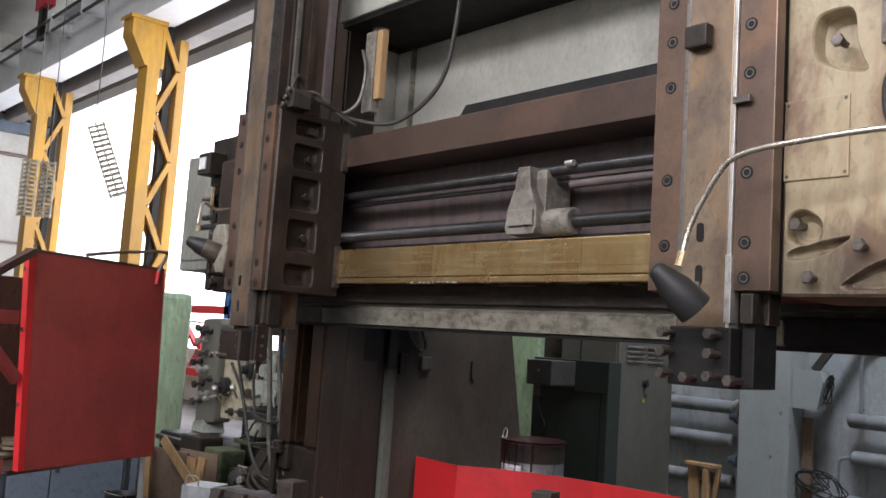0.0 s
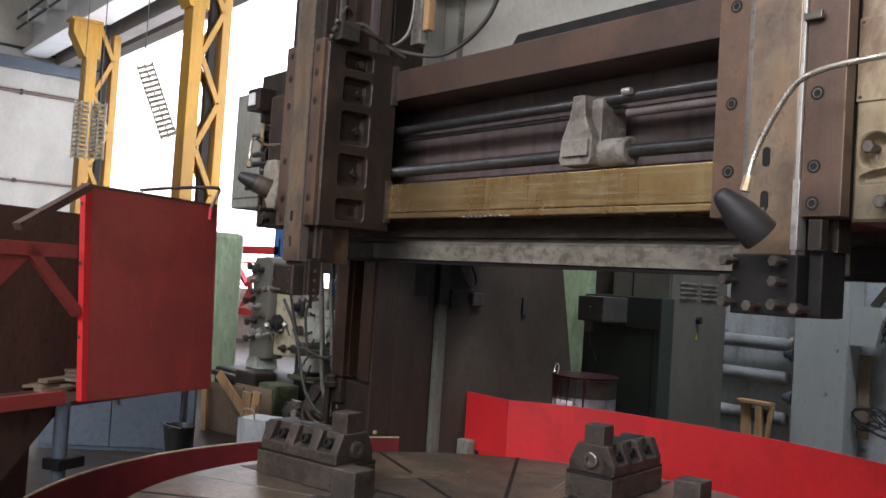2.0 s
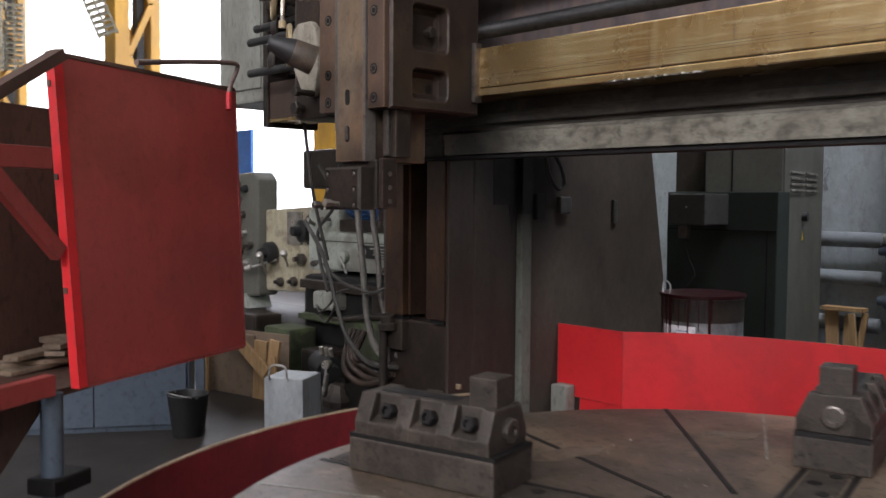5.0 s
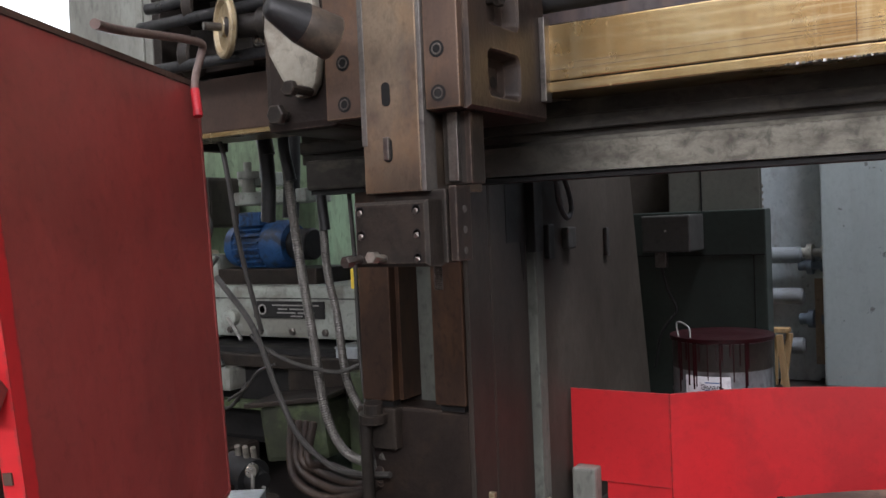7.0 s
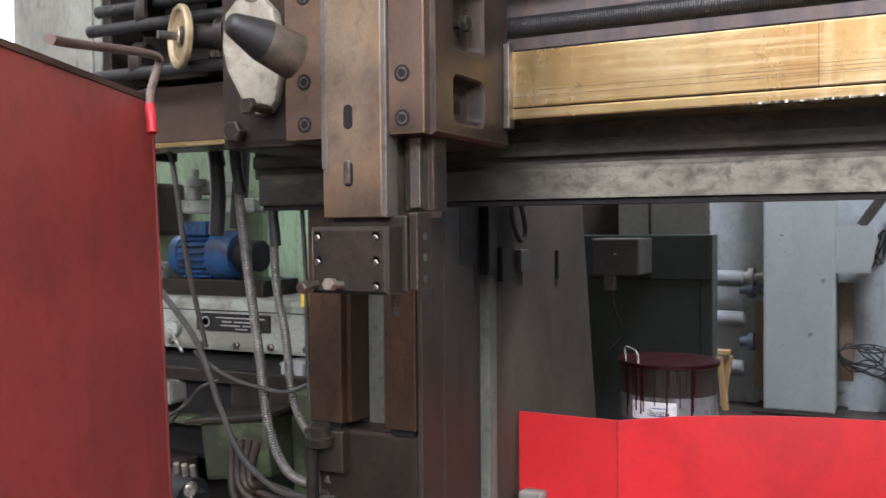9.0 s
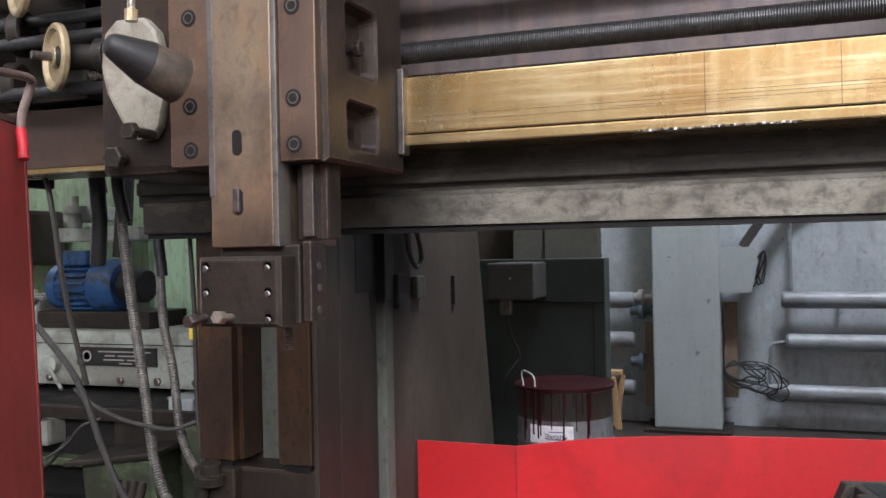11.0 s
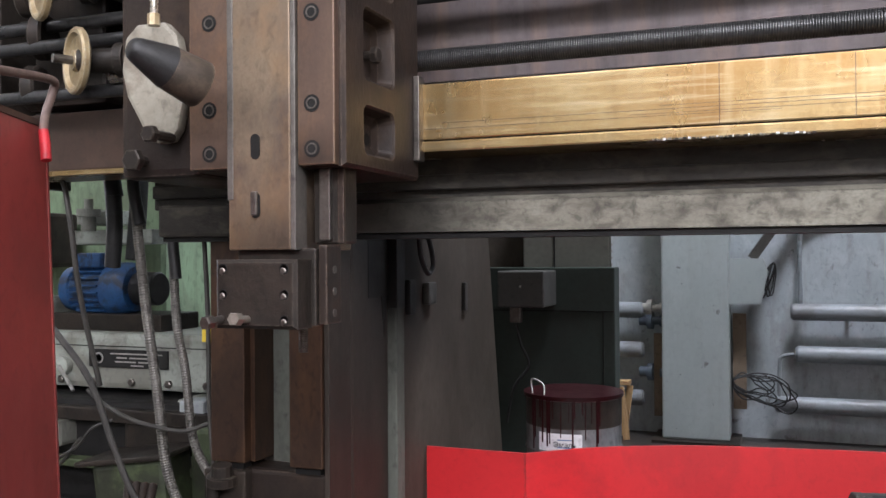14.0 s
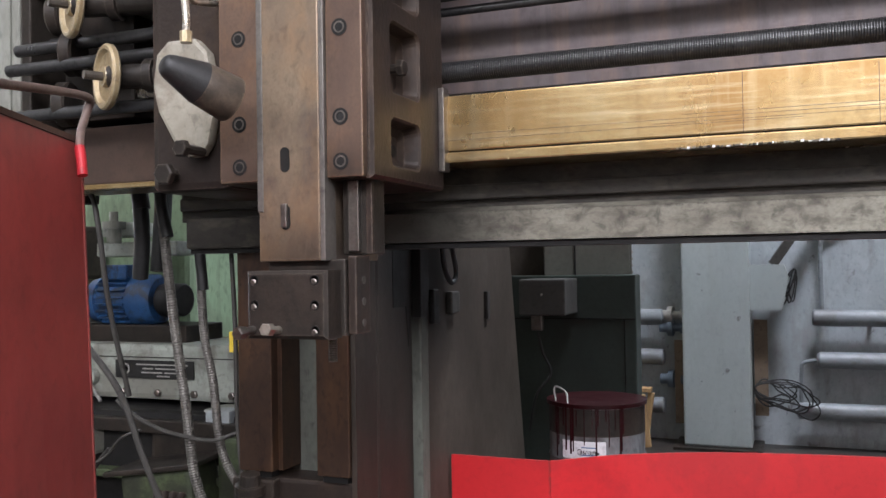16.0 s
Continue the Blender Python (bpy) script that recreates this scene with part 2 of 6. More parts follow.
M = {
    "way": material("brown oiled steel way", (0.165, 0.108, 0.075), (0.09, 0.059, 0.045), 0.33, 0.3, 2.6, 0.65, 0.03, 90, (1, 1, 0.8), (0.058, 0.038, 0.034), 0.65, 1.7, cut=(0.46, 0.64), grime=0.2, dark_patch=((0, 0, 1.98), (1, 1, 0.19), 0.6), worn=((0.36, 0.23, 0.13), 0.6), streak=[((0.27, 0.145, 0.07), 0.4, (1.3, 1.3, 0.9)), ((0.07, 0.05, 0.044), 0.45, (2.2, 2.2, 0.7))]),
    "ram": material("scraped tan steel", (0.29, 0.225, 0.155), (0.18, 0.13, 0.09), 0.34, 0.45, 2.6, 0.75, 0.04, 90, (1, 1, 0.7), (0.085, 0.066, 0.06), 0.75, 2.3, cut=(0.46, 0.62), grime=0.35, dark_patch=((0, 0, 1.7), (1, 1, 0.24), 0.6), worn=((0.42, 0.3, 0.18), 0.6), streak=[((0.36, 0.215, 0.1), 0.45, (1.4, 1.4, 0.8)), ((0.15, 0.11, 0.085), 0.4, (2.5, 2.5, 0.8))]),
    "dullsteel": material("dull worn steel edge", (0.2, 0.185, 0.165), (0.11, 0.1, 0.09), 0.45, 0.6, 5, 0.7, 0.05, 60),
    "railbody": material("oily grey-brown casting", (0.06, 0.055, 0.046), (0.028, 0.025, 0.021), 0.5, 0.05, 2.4, 0.85, 0.3, 45, (0.7, 1, 1), (0.016, 0.014, 0.012), 0.6, 1.6, cut=(0.47, 0.62), spec=0.3, streak=((0.12, 0.105, 0.08), 0.4, (2.2, 2, 5))),
    "palecast": material("pale chalky casting paint", (0.36, 0.335, 0.27), (0.23, 0.21, 0.165), 0.5, 0, 6, 0.7, 0.15, 60, (1, 1, 1), (0.13, 0.1, 0.075), 0.5, 5, worn=((0.55, 0.52, 0.44), 0.4)),
    "boxpaint": material("dark grey box paint", (0.075, 0.073, 0.066), (0.045, 0.043, 0.04), 0.45, 0, 4, 0.6, 0.05, 40),
    "ivory": material("ivory control panel paint", (0.52, 0.48, 0.35), (0.38, 0.34, 0.23), 0.45, 0, 3, 0.7, 0.05, 40, (1, 1, 1), (0.16, 0.13, 0.085), 0.6, 3.5, streak=((0.2, 0.16, 0.1), 0.5, (5, 5, 0.6))),
    "rail": material("golden oiled bed way", (0.46, 0.345, 0.165), (0.33, 0.2, 0.075), 0.25, 0.8, 2.0, 0.85, 0.03, 120, (1, 1, 0.7), (0.24, 0.12, 0.035), 0.6, 2.0, cut=(0.5, 0.66), streak=[((0.62, 0.52, 0.33), 0.55, (0.7, 1, 14)), ((0.6, 0.5, 0.3), 0.32, (5, 1, 0.3)), ((0.28, 0.17, 0.06), 0.4, (1.5, 1, 0.9))], grime=0.2, worn=((0.6, 0.48, 0.28), 0.2)),
    "uprail": material("brown upper bed way", (0.1, 0.066, 0.05), (0.055, 0.036, 0.029), 0.38, 0.3, 1.8, 0.7, 0.03, 90, (1, 1, 0.8), (0.17, 0.1, 0.065), 0.4, 1.6, cut=(0.5, 0.66), grime=0.2),
    "web": material("grey-purple oiled web", (0.14, 0.115, 0.116), (0.075, 0.06, 0.06), 0.5, 0.1, 1.8, 0.7, 0.06, 40, (1, 1, 0.6), (0.19, 0.16, 0.14), 0.45, 1.8, cut=(0.5, 0.66), grime=0.3, streak=[((0.22, 0.14, 0.1), 0.5, (3, 3, 0.25)), ((0.05, 0.04, 0.04), 0.45, (5, 5, 0.3))]),
    # lip: the dark patch holds the tool head's shadow in the colour
    "lip": material("worn grey casting lip", (0.33, 0.32, 0.26), (0.18, 0.17, 0.135), 0.42, 0.15, 3.5, 0.9, 0.12, 80, (0.8, 1, 1), (0.09, 0.08, 0.065), 0.7, 14, cut=(0.5, 0.64), grime=0.6, streak=((0.1, 0.09, 0.072), 0.6, (1.6, 3, 6)), dark_patch=((-0.1, 0.7, 1.95), (0.42, 1.5, 0.8), 0.8), worn=((0.05, 0.045, 0.04), 0.9)),
    "iron": material("dark oily cast iron", (0.031, 0.026, 0.021), (0.015, 0.0125, 0.0105), 0.46, 0.1, 5, 0.8, 0.2, 70, (1, 1, 0.8), (0.058, 0.042, 0.032), 0.3, 3.5, spec=0.3, worn=((0.13, 0.105, 0.085), 0.6)),
    "saddle": material("brown oily saddle casting", (0.036, 0.027, 0.022), (0.019, 0.014, 0.012), 0.42, 0.15, 2.6, 0.7, 0.25, 50, (1, 1, 0.8), (0.075, 0.052, 0.039), 0.45, 1.8, cut=(0.5, 0.66), spec=0.3, grime=0.3, worn=((0.17, 0.125, 0.095), 0.7), streak=((0.1, 0.062, 0.038), 0.3, (1.6, 1.6, 1.2))),
    # black: grease, holes and gaps, and shade under the traverse and lip
    "black": material("black grease and shade", (0.016, 0.015, 0.014), (0.008, 0.008, 0.008), 0.55, 0, 8, 0.6, spec=0.25),
    "chip": material("dull metal chips", (0.36, 0.33, 0.28), (0.2, 0.18, 0.15), 0.4, 0.6, 12, 0.5),
    "steel": material("bright worn steel", (0.55, 0.54, 0.51), (0.33, 0.31, 0.28), 0.38, 0.65, 5, 0.6, 0.05, 60),
    "bolt": material("oily bolt steel", (0.2, 0.18, 0.16), (0.09, 0.08, 0.07), 0.35, 0.8, 20, 0.6, 0.05, 90),
    "cream": material("cream paint stained by oil", (0.42, 0.36, 0.235), (0.33, 0.25, 0.145), 0.38, 0.05, 2.4, 0.7, 0.08, 60, (1, 1, 0.6), (0.16, 0.09, 0.06), 0.85, 2.1, cut=(0.5, 0.6), streak=((0.25, 0.14, 0.06), 0.45, (3, 3, 0.3)), grime=0.4, dark_patch=((0.35, 0.1, 2.02), (0.6, 0.5, 0.27), 0.6), worn=((0.5, 0.45, 0.34), 0.5)),
    "grey": material("grey-green machine paint", (0.3, 0.31, 0.27), (0.16, 0.16, 0.135), 0.5, 0, 2, 0.8, 0.1, 40, (1, 1, 0.4), (0.1, 0.09, 0.075), 0.4, 1.2),
    # panel and column: dark patch holds grease and the soft shadow under the crossrail
    "panel": material("dark grey-brown sheet", (0.08, 0.066, 0.053), (0.046, 0.037, 0.029), 0.6, 0, 1.6, 0.8, 0.05, 30, (1, 1, 0.6), (0.05, 0.04, 0.033), 0.5, 0.9, grime=0.2, spec=0.2, dark_patch=((-0.42, 1.7, 1.85), (0.5, 0.4, 0.7), 0.9)),
    "column": material("oil-stained brown column paint", (0.062, 0.052, 0.043), (0.032, 0.026, 0.021), 0.5, 0, 1.6, 0.9, 0.12, 40, (1, 1, 0.6), (0.05, 0.034, 0.026), 0.4, 1.8, spec=0.3, dark_patch=((-0.44, 1.6, 1.9), (0.35, 0.32, 0.75), 0.92), streak=((0.022, 0.018, 0.015), 0.35, (3, 3, 0.35)), grime=0.3),
    "strip": material("pale grey-green edge", (0.155, 0.165, 0.14), (0.09, 0.093, 0.08), 0.6, 0, 3, 0.7, 0.1, 40, (1, 1, 0.5), spec=0.2, dark_patch=((-0.44, 1.65, 1.95), (0.5, 0.5, 0.8), 0.95)),
    "columnway": material("rusty brown column way", (0.07, 0.039, 0.025), (0.033, 0.02, 0.0145), 0.36, 0.35, 2, 0.8, 0.04, 40, (1, 1, 0.6), (0.12, 0.06, 0.03), 0.35, 3, cut=(0.54, 0.68), worn=((0.2, 0.11, 0.06), 0.5), streak=((0.16, 0.075, 0.03), 0.3, (2, 2, 0.5))),
    "red": material("bright red painted sheet", (0.68, 0.023, 0.027), (0.56, 0.018, 0.021), 0.5, 0, 1.8, 0.5, 0.03, 30, (1, 1, 1), (0.34, 0.017, 0.02), 0.35, 1.6, grime=0.12, worn=((0.16, 0.06, 0.05), 0.7)),
    "darkred": material("dull red painted sheet", (0.41, 0.068, 0.059), (0.32, 0.053, 0.047), 0.38, 0, 1.5, 0.7, 0.03, 40, (1, 1, 1), (0.2, 0.042, 0.037), 0.45, 2.2, cut=(0.45, 0.65), grime=0.25, streak=((0.25, 0.036, 0.032), 0.35, (1.5, 1.5, 0.35)), worn=((0.09, 0.05, 0.04), 0.6)),
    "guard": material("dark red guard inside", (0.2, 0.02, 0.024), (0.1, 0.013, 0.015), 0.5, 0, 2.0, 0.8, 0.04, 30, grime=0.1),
    "rust": material("rusty brown sheet", (0.12, 0.065, 0.045), (0.06, 0.035, 0.027), 0.7, 0.1, 2, 0.8, 0.15, 50, (1, 1, 0.5)),
    "table": material("worn turned cast iron", (0.155, 0.12, 0.09), (0.075, 0.058, 0.044), 0.44, 0.3, 2.6, 0.9, 0.15, 50, (1, 1, 1), (0.25, 0.18, 0.115), 0.6, 1.3, cut=(0.5, 0.6), grime=0.8),
    "patch": material("brown dried coolant", (0.17, 0.12, 0.085), (0.1, 0.075, 0.055), 0.6, 0.15, 12, 0.8, 0.2, 60),
    "jaw": material("dusty dark iron", (0.053, 0.042, 0.033), (0.026, 0.021, 0.017), 0.6, 0.15, 6, 0.8, 0.4, 60, (1, 1, 1), (0.1, 0.08, 0.062), 0.4, 4, grime=0.8, worn=((0.17, 0.135, 0.1), 0.5)),
    "lead": material("dark threaded steel", (0.13, 0.13, 0.13), (0.06, 0.06, 0.06), 0.32, 0.8, 6, 0.6, 0.03, 60),
    "bracket": material("chalky grey casting paint", (0.27, 0.25, 0.215), (0.14, 0.128, 0.108), 0.6, 0, 7, 0.8, 0.2, 60, (1, 1, 1), (0.08, 0.066, 0.053), 0.7, 6, worn=((0.4, 0.37, 0.31), 0.5)),
    "traverse": material("pale grey traverse paint", (0.5, 0.5, 0.44), (0.34, 0.34, 0.295), 0.5, 0, 1.2, 0.8, 0.05, 30, (1, 1, 0.6), (0.17, 0.16, 0.13), 0.4, 1.4, cut=(0.54, 0.68), grime=0.2),
    "yellow": material("yellow column paint", (0.55, 0.3, 0.03), (0.43, 0.23, 0.022), 0.5, 0, 1.0, 0.7, 0.05, 20, (1, 1, 0.4), (0.26, 0.14, 0.04), 0.5, 0.9, streak=((0.3, 0.17, 0.04), 0.5, (2, 2, 0.3)), grime=0.2),
    "wall": material("blue-grey wall paint", (0.39, 0.425, 0.44), (0.3, 0.33, 0.34), 0.5, 0, 1.3, 0.8, 0.15, 20, (1, 1, 0.7), (0.13, 0.125, 0.12), 0.8, 6, cut=(0.63, 0.68), streak=[((0.22, 0.22, 0.205), 0.6, (2.2, 2.2, 0.7)), ((0.5, 0.53, 0.54), 0.35, (3, 3, 2))], grime=0.25),
    "pillar": material("pale grey-green pillar paint", (0.38, 0.42, 0.412), (0.3, 0.335, 0.327), 0.42, 0, 1.3, 0.7, 0.1, 20, (1, 1, 0.7), (0.12, 0.12, 0.11), 0.85, 9, cut=(0.67, 0.7), streak=((0.31, 0.33, 0.31), 0.4, (2.5, 2.5, 0.4)), grime=0.12, worn=((0.2, 0.17, 0.13), 0.5)),
    "pipegrey": material("blue-grey pipe paint", (0.25, 0.275, 0.29), (0.18, 0.195, 0.205), 0.45, 0, 4, 0.7, 0.1, 40, (0.5, 1, 1), (0.11, 0.1, 0.095), 0.5, 5, grime=0.3),
    "plaster": material("pale grey plaster", (0.58, 0.57, 0.52), (0.42, 0.41, 0.37), 0.8, 0, 0.4, 0.8, 0.1, 10, (1, 1, 0.7), (0.3, 0.29, 0.26), 0.4, 0.5, cut=(0.5, 0.68), grime=0.05),
    "girder": material("pale grey girder paint", (0.76, 0.78, 0.79), (0.58, 0.6, 0.61), 0.45, 0, 0.8, 0.6, 0.05, 10, grime=0.08),
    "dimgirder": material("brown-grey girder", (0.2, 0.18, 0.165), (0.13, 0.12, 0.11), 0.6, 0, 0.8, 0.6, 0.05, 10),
    "floor": material("oily concrete", (0.046, 0.038, 0.032), (0.021, 0.0175, 0.015), 0.5, 0, 1.0, 0.9, 0.2, 30, (1, 1, 1), (0.025, 0.021, 0.018), 0.6, 0.6),
    "green": material("pale green machine paint", (0.29, 0.4, 0.25), (0.19, 0.27, 0.165), 0.5, 0, 1.5, 0.7, 0.06, 30, (1, 1, 0.5), (0.14, 0.16, 0.11), 0.5, 2, streak=((0.1, 0.12, 0.085), 0.5, (4, 4, 0.4))),
    "deepgreen": material("dark green cabinet paint", (0.032, 0.046, 0.037), (0.02, 0.026, 0.021), 0.55, 0, 2, 0.7, 0.05, 30, grime=0.2),
    "olive": material("grey-olive cabinet paint", (0.14, 0.138, 0.114), (0.095, 0.093, 0.076), 0.5, 0, 1.5, 0.7, 0.05, 30, grime=0.2),
    "cover": material("pale grey-green cover paint", (0.4, 0.43, 0.38), (0.26, 0.28, 0.24), 0.45, 0, 2.5, 0.7, 0.06, 30, (1, 1, 1), (0.14, 0.125, 0.1), 0.6, 2.5, worn=((0.1, 0.085, 0.07), 0.5)),
    "dirtygreen": material("greasy green paint", (0.1, 0.13, 0.06), (0.04, 0.05, 0.028), 0.5, 0, 4, 0.9, 0.15, 40, (1, 1, 1), (0.02, 0.018, 0.014), 0.7, 3),
    "blue": material("blue motor paint", (0.035, 0.12, 0.3), (0.02, 0.06, 0.16), 0.4, 0, 5, 0.6, 0.05, 40, (1, 1, 1), (0.025, 0.028, 0.032), 0.75, 9),
    "bluegrey": material("blue-grey cupboard paint", (0.1, 0.13, 0.165), (0.07, 0.09, 0.115), 0.45, 0, 1.5, 0.6, 0.04, 30),
    "rubber": material("black rubber", (0.022, 0.022, 0.022), (0.012, 0.012, 0.012), 0.5, 0, 9, 0.5),
    "hose": material("grey metal hose", (0.17, 0.16, 0.14), (0.085, 0.08, 0.07), 0.45, 0.3, 9, 0.7, 0.1, 60),
    "hosedark": material("dark grey hose", (0.06, 0.056, 0.049), (0.03, 0.028, 0.025), 0.5, 0.1, 9, 0.7, 0.1, 60),
    "silver": material("chrome gooseneck", (0.66, 0.62, 0.54), (0.4, 0.36, 0.3), 0.28, 0.9, 12, 0.5),
    "shade": material("dusty brown lamp shade", (0.115, 0.088, 0.064), (0.055, 0.042, 0.032), 0.45, 0.1, 10, 0.8, 0.1, 80, (1, 1, 1), (0.04, 0.034, 0.028), 0.6, 12, worn=((0.3, 0.22, 0.15), 0.6)),
    "pipe": material("brown bent tube", (0.2, 0.14, 0.12), (0.1, 0.07, 0.06), 0.4, 0.2, 9, 0.6),
    "brass": material("cream worn handwheel", (0.5, 0.4, 0.23), (0.28, 0.2, 0.1), 0.36, 0.3, 8, 0.8, worn=((0.62, 0.58, 0.48), 0.7)),
    "wood": material("raw pine", (0.5, 0.33, 0.16), (0.33, 0.2, 0.09), 0.7, 0, 3, 0.8, 0.2, 30, (6, 6, 0.6)),
    "oldwood": material("dirty plank", (0.3, 0.23, 0.16), (0.15, 0.11, 0.075), 0.75, 0, 3, 0.8, 0.2, 30, (0.6, 6, 6), None, 0, 2, 0.5),
    "drum": material("grey drum steel", (0.22, 0.225, 0.23), (0.11, 0.11, 0.115), 0.38, 0.5, 4, 0.7, 0.05, 60, (1, 1, 0.5), (0.045, 0.04, 0.038), 0.6, 4),
    "paint": material("wet dark red paint", (0.024, 0.0025, 0.004), (0.014, 0.0015, 0.002), 0.4, 0, 8, 0.5, spec=0.2, grime=0),
    "label": material("white paper label", (0.75, 0.76, 0.77), (0.6, 0.6, 0.62), 0.6, 0, 12, 0.5),
    "labelblue": material("blue label print", (0.08, 0.16, 0.33), (0.06, 0.12, 0.25), 0.6, 0, 12, 0.4),
    "plate": material("black name plate", (0.03, 0.03, 0.028), (0.02, 0.02, 0.02), 0.35, 0.3, 9, 0.4),
    "print": material("grey plate print", (0.34, 0.33, 0.3), (0.22, 0.21, 0.2), 0.5, 0, 20, 0.4),
    "white": material("white painted metal", (0.75, 0.76, 0.74), (0.6, 0.6, 0.58), 0.5, 0, 3, 0.5),
    "gate": material("bright red gate paint", (0.6, 0.03, 0.04), (0.45, 0.02, 0.03), 0.5, 0, 3, 0.5),
    "gateblue": material("bright blue sheet", (0.03, 0.16, 0.5), (0.02, 0.1, 0.36), 0.5, 0, 3, 0.5),
    "cardboard": material("stained and shaded board", (0.22, 0.16, 0.11), (0.13, 0.095, 0.065), 0.8, 0, 3, 0.6),
    "grille": material("dirty lamp louvre", (0.42, 0.39, 0.3), (0.25, 0.22, 0.16), 0.6, 0.1, 6, 0.6),
    "warn": material("yellow warning sign", (0.75, 0.55, 0.05), (0.6, 0.42, 0.04), 0.5, 0, 20, 0.3),
    "day": glow("daylight beyond the windows", (0.95, 0.98, 1.0), 5.0),
    "roofday": glow("daylight on roof glass", (0.95, 0.98, 1.0), 2.5),
}


# ---- building blocks ----
def mesh_of(name, bm, mat, smooth=False):
    bmesh.ops.recalc_face_normals(bm, faces=bm.faces)
    me = bpy.data.meshes.new(name)
    bm.to_mesh(me)
    bm.free()
    me.materials.append(mat if not isinstance(mat, str) else M[mat])
    if smooth:
        for p in me.polygons:
            p.use_smooth = True
        me.set_sharp_from_angle(angle=radians(40))
    return me


def thing(name, label, category, at=(0, 0, 0), group="", kind="", turn=0):
    ob = new(name)
    ob.empty_display_size = 0.1
    ob.matrix_basis = pose(*at, 0, 0, turn)
    return tagged(ob, label, category, group, kind)


def part(name, bm, mat, parent=None, label="", smooth=False):
    ob = new(name, mesh_of(name, bm, mat, smooth))
    ob.parent = parent
    return tagged(ob, label) if label else ob


def solid(name, bm, mat, label, category, group="", kind="", smooth=False):
    return tagged(part(name, bm, mat, None, "", smooth), label, category, group, kind)


def box(x0, x1, y0, y1, z0, z1, bevel=0.0, m=None, bm=None):
    own = bmesh.new()
    bmesh.ops.create_cube(own, size=1)
    for v in own.verts:
        v.co = Vector(((x0 + x1) / 2 + v.co.x * (x1 - x0), (y0 + y1) / 2 + v.co.y * (y1 - y0), (z0 + z1) / 2 + v.co.z * (z1 - z0)))
    if bevel:
        bmesh.ops.bevel(own, geom=own.edges[:], offset=bevel, segments=2, affect="EDGES", profile=0.6)
    if m:
        own.transform(m)
    return join(bm, own) if bm else own


def join(bm, other):
    me = bpy.data.meshes.new("join")
    other.to_mesh(me)
    other.free()
    bm.from_mesh(me)
    bpy.data.meshes.remove(me)
    return bm


def along(a, b):
    d = Vector(b) - Vector(a)
    return Matrix.Translation(a) @ d.to_track_quat("Z", "Y").to_matrix().to_4x4()


def lathe_turned(profile, a, b, n=24, bm=None):
    """A body of revolution: (distance along a to b in metres, radius) pairs."""
    own, m = bmesh.new(), along(a, b)
    rings = [[own.verts.new(m @ Vector((r * math.cos(2 * math.pi * k / n), r * math.sin(2 * math.pi * k / n), h))) for k in range(n)] for h, r in profile]
    for p, q in zip(rings, rings[1:]):
        for k in range(n):
            own.faces.new((p[k], p[(k + 1) % n], q[(k + 1) % n], q[k]))
    own.faces.new(rings[0][::-1])
    own.faces.new(rings[-1])
    return join(bm, own) if bm else own


def rod(a, b, r, n=16, bevel=0.0, bm=None):
    length = (Vector(b) - Vector(a)).length
    if bevel:
        return lathe_turned([(0, r - bevel), (bevel, r), (length - bevel, r), (length, r - bevel)], a, b, n, bm)
    return lathe_turned([(0, r), (length, r)], a, b, n, bm)


def threaded(a, b, r, pitch, depth, n=14):
    length, profile, h = (Vector(b) - Vector(a)).length, [], 0.0
    while h < length:
        profile += [(h, r - depth), (h + pitch * 0.3, r), (h + pitch * 0.65, r)]
        h += pitch
    return lathe_turned(profile + [(length, r - depth)], a, b, n)


def smooth_line(points, steps=8):
    p = [Vector(q) for q in points]
    p = [p[0] * 2 - p[1], *p, p[-1] * 2 - p[-2]]
    line = []
    for i in range(1, len(p) - 2):
        for s in range(steps):
            t = s / steps
            line.append(0.5 * ((2 * p[i]) + (p[i + 1] - p[i - 1]) * t + (2 * p[i - 1] - 5 * p[i] + 4 * p[i + 1] - p[i + 2]) * t * t
                               + (3 * p[i] - p[i - 1] - 3 * p[i + 1] + p[i + 2]) * t ** 3))
    return line + [p[-2]]


def tube(points, r, n=10, steps=8, ribs=0.0, pitch=0.02):
    """A bent tube or cable; with ribs, a corrugated hose."""
    line = smooth_line(points, steps)
    if ribs:
        fine = []
        for a, b in zip(line, line[1:]):
            count = max(1, round((b - a).length / (pitch / 2)))
            fine += [a.lerp(b, k / count) for k in range(count)]
        line = fine + [line[-1]]
    own, rings, side = bmesh.new(), [], None
    for i, p in enumerate(line):
        d = (line[min(i + 1, len(line) - 1)] - line[max(i - 1, 0)]).normalized()
        side = (side - d * side.dot(d)).normalized() if side else d.orthogonal().normalized()
        up, rr = d.cross(side), r - (ribs if i % 2 else 0)
        rings.append([own.verts.new(p + rr * (math.cos(2 * math.pi * k / n) * side + math.sin(2 * math.pi * k / n) * up)) for k in range(n)])
    for p, q in zip(rings, rings[1:]):
        for k in range(n):
            own.faces.new((p[k], p[(k + 1) % n], q[(k + 1) % n], q[k]))
    own.faces.new(rings[0][::-1])
    own.faces.new(rings[-1])
    return own


def prism(outline, depth, m):
    """An outline in x and y, thickened by depth along z, then moved by m."""
    own = bmesh.new()
    low, high = [own.verts.new(m @ Vector((x, y, 0))) for x, y in outline], [own.verts.new(m @ Vector((x, y, depth))) for x, y in outline]
    own.faces.new(low[::-1])
    own.faces.new(high)
    for k in range(len(outline)):
        j = (k + 1) % len(outline)
        own.faces.new((low[k], low[j], high[j], high[k]))
    return own


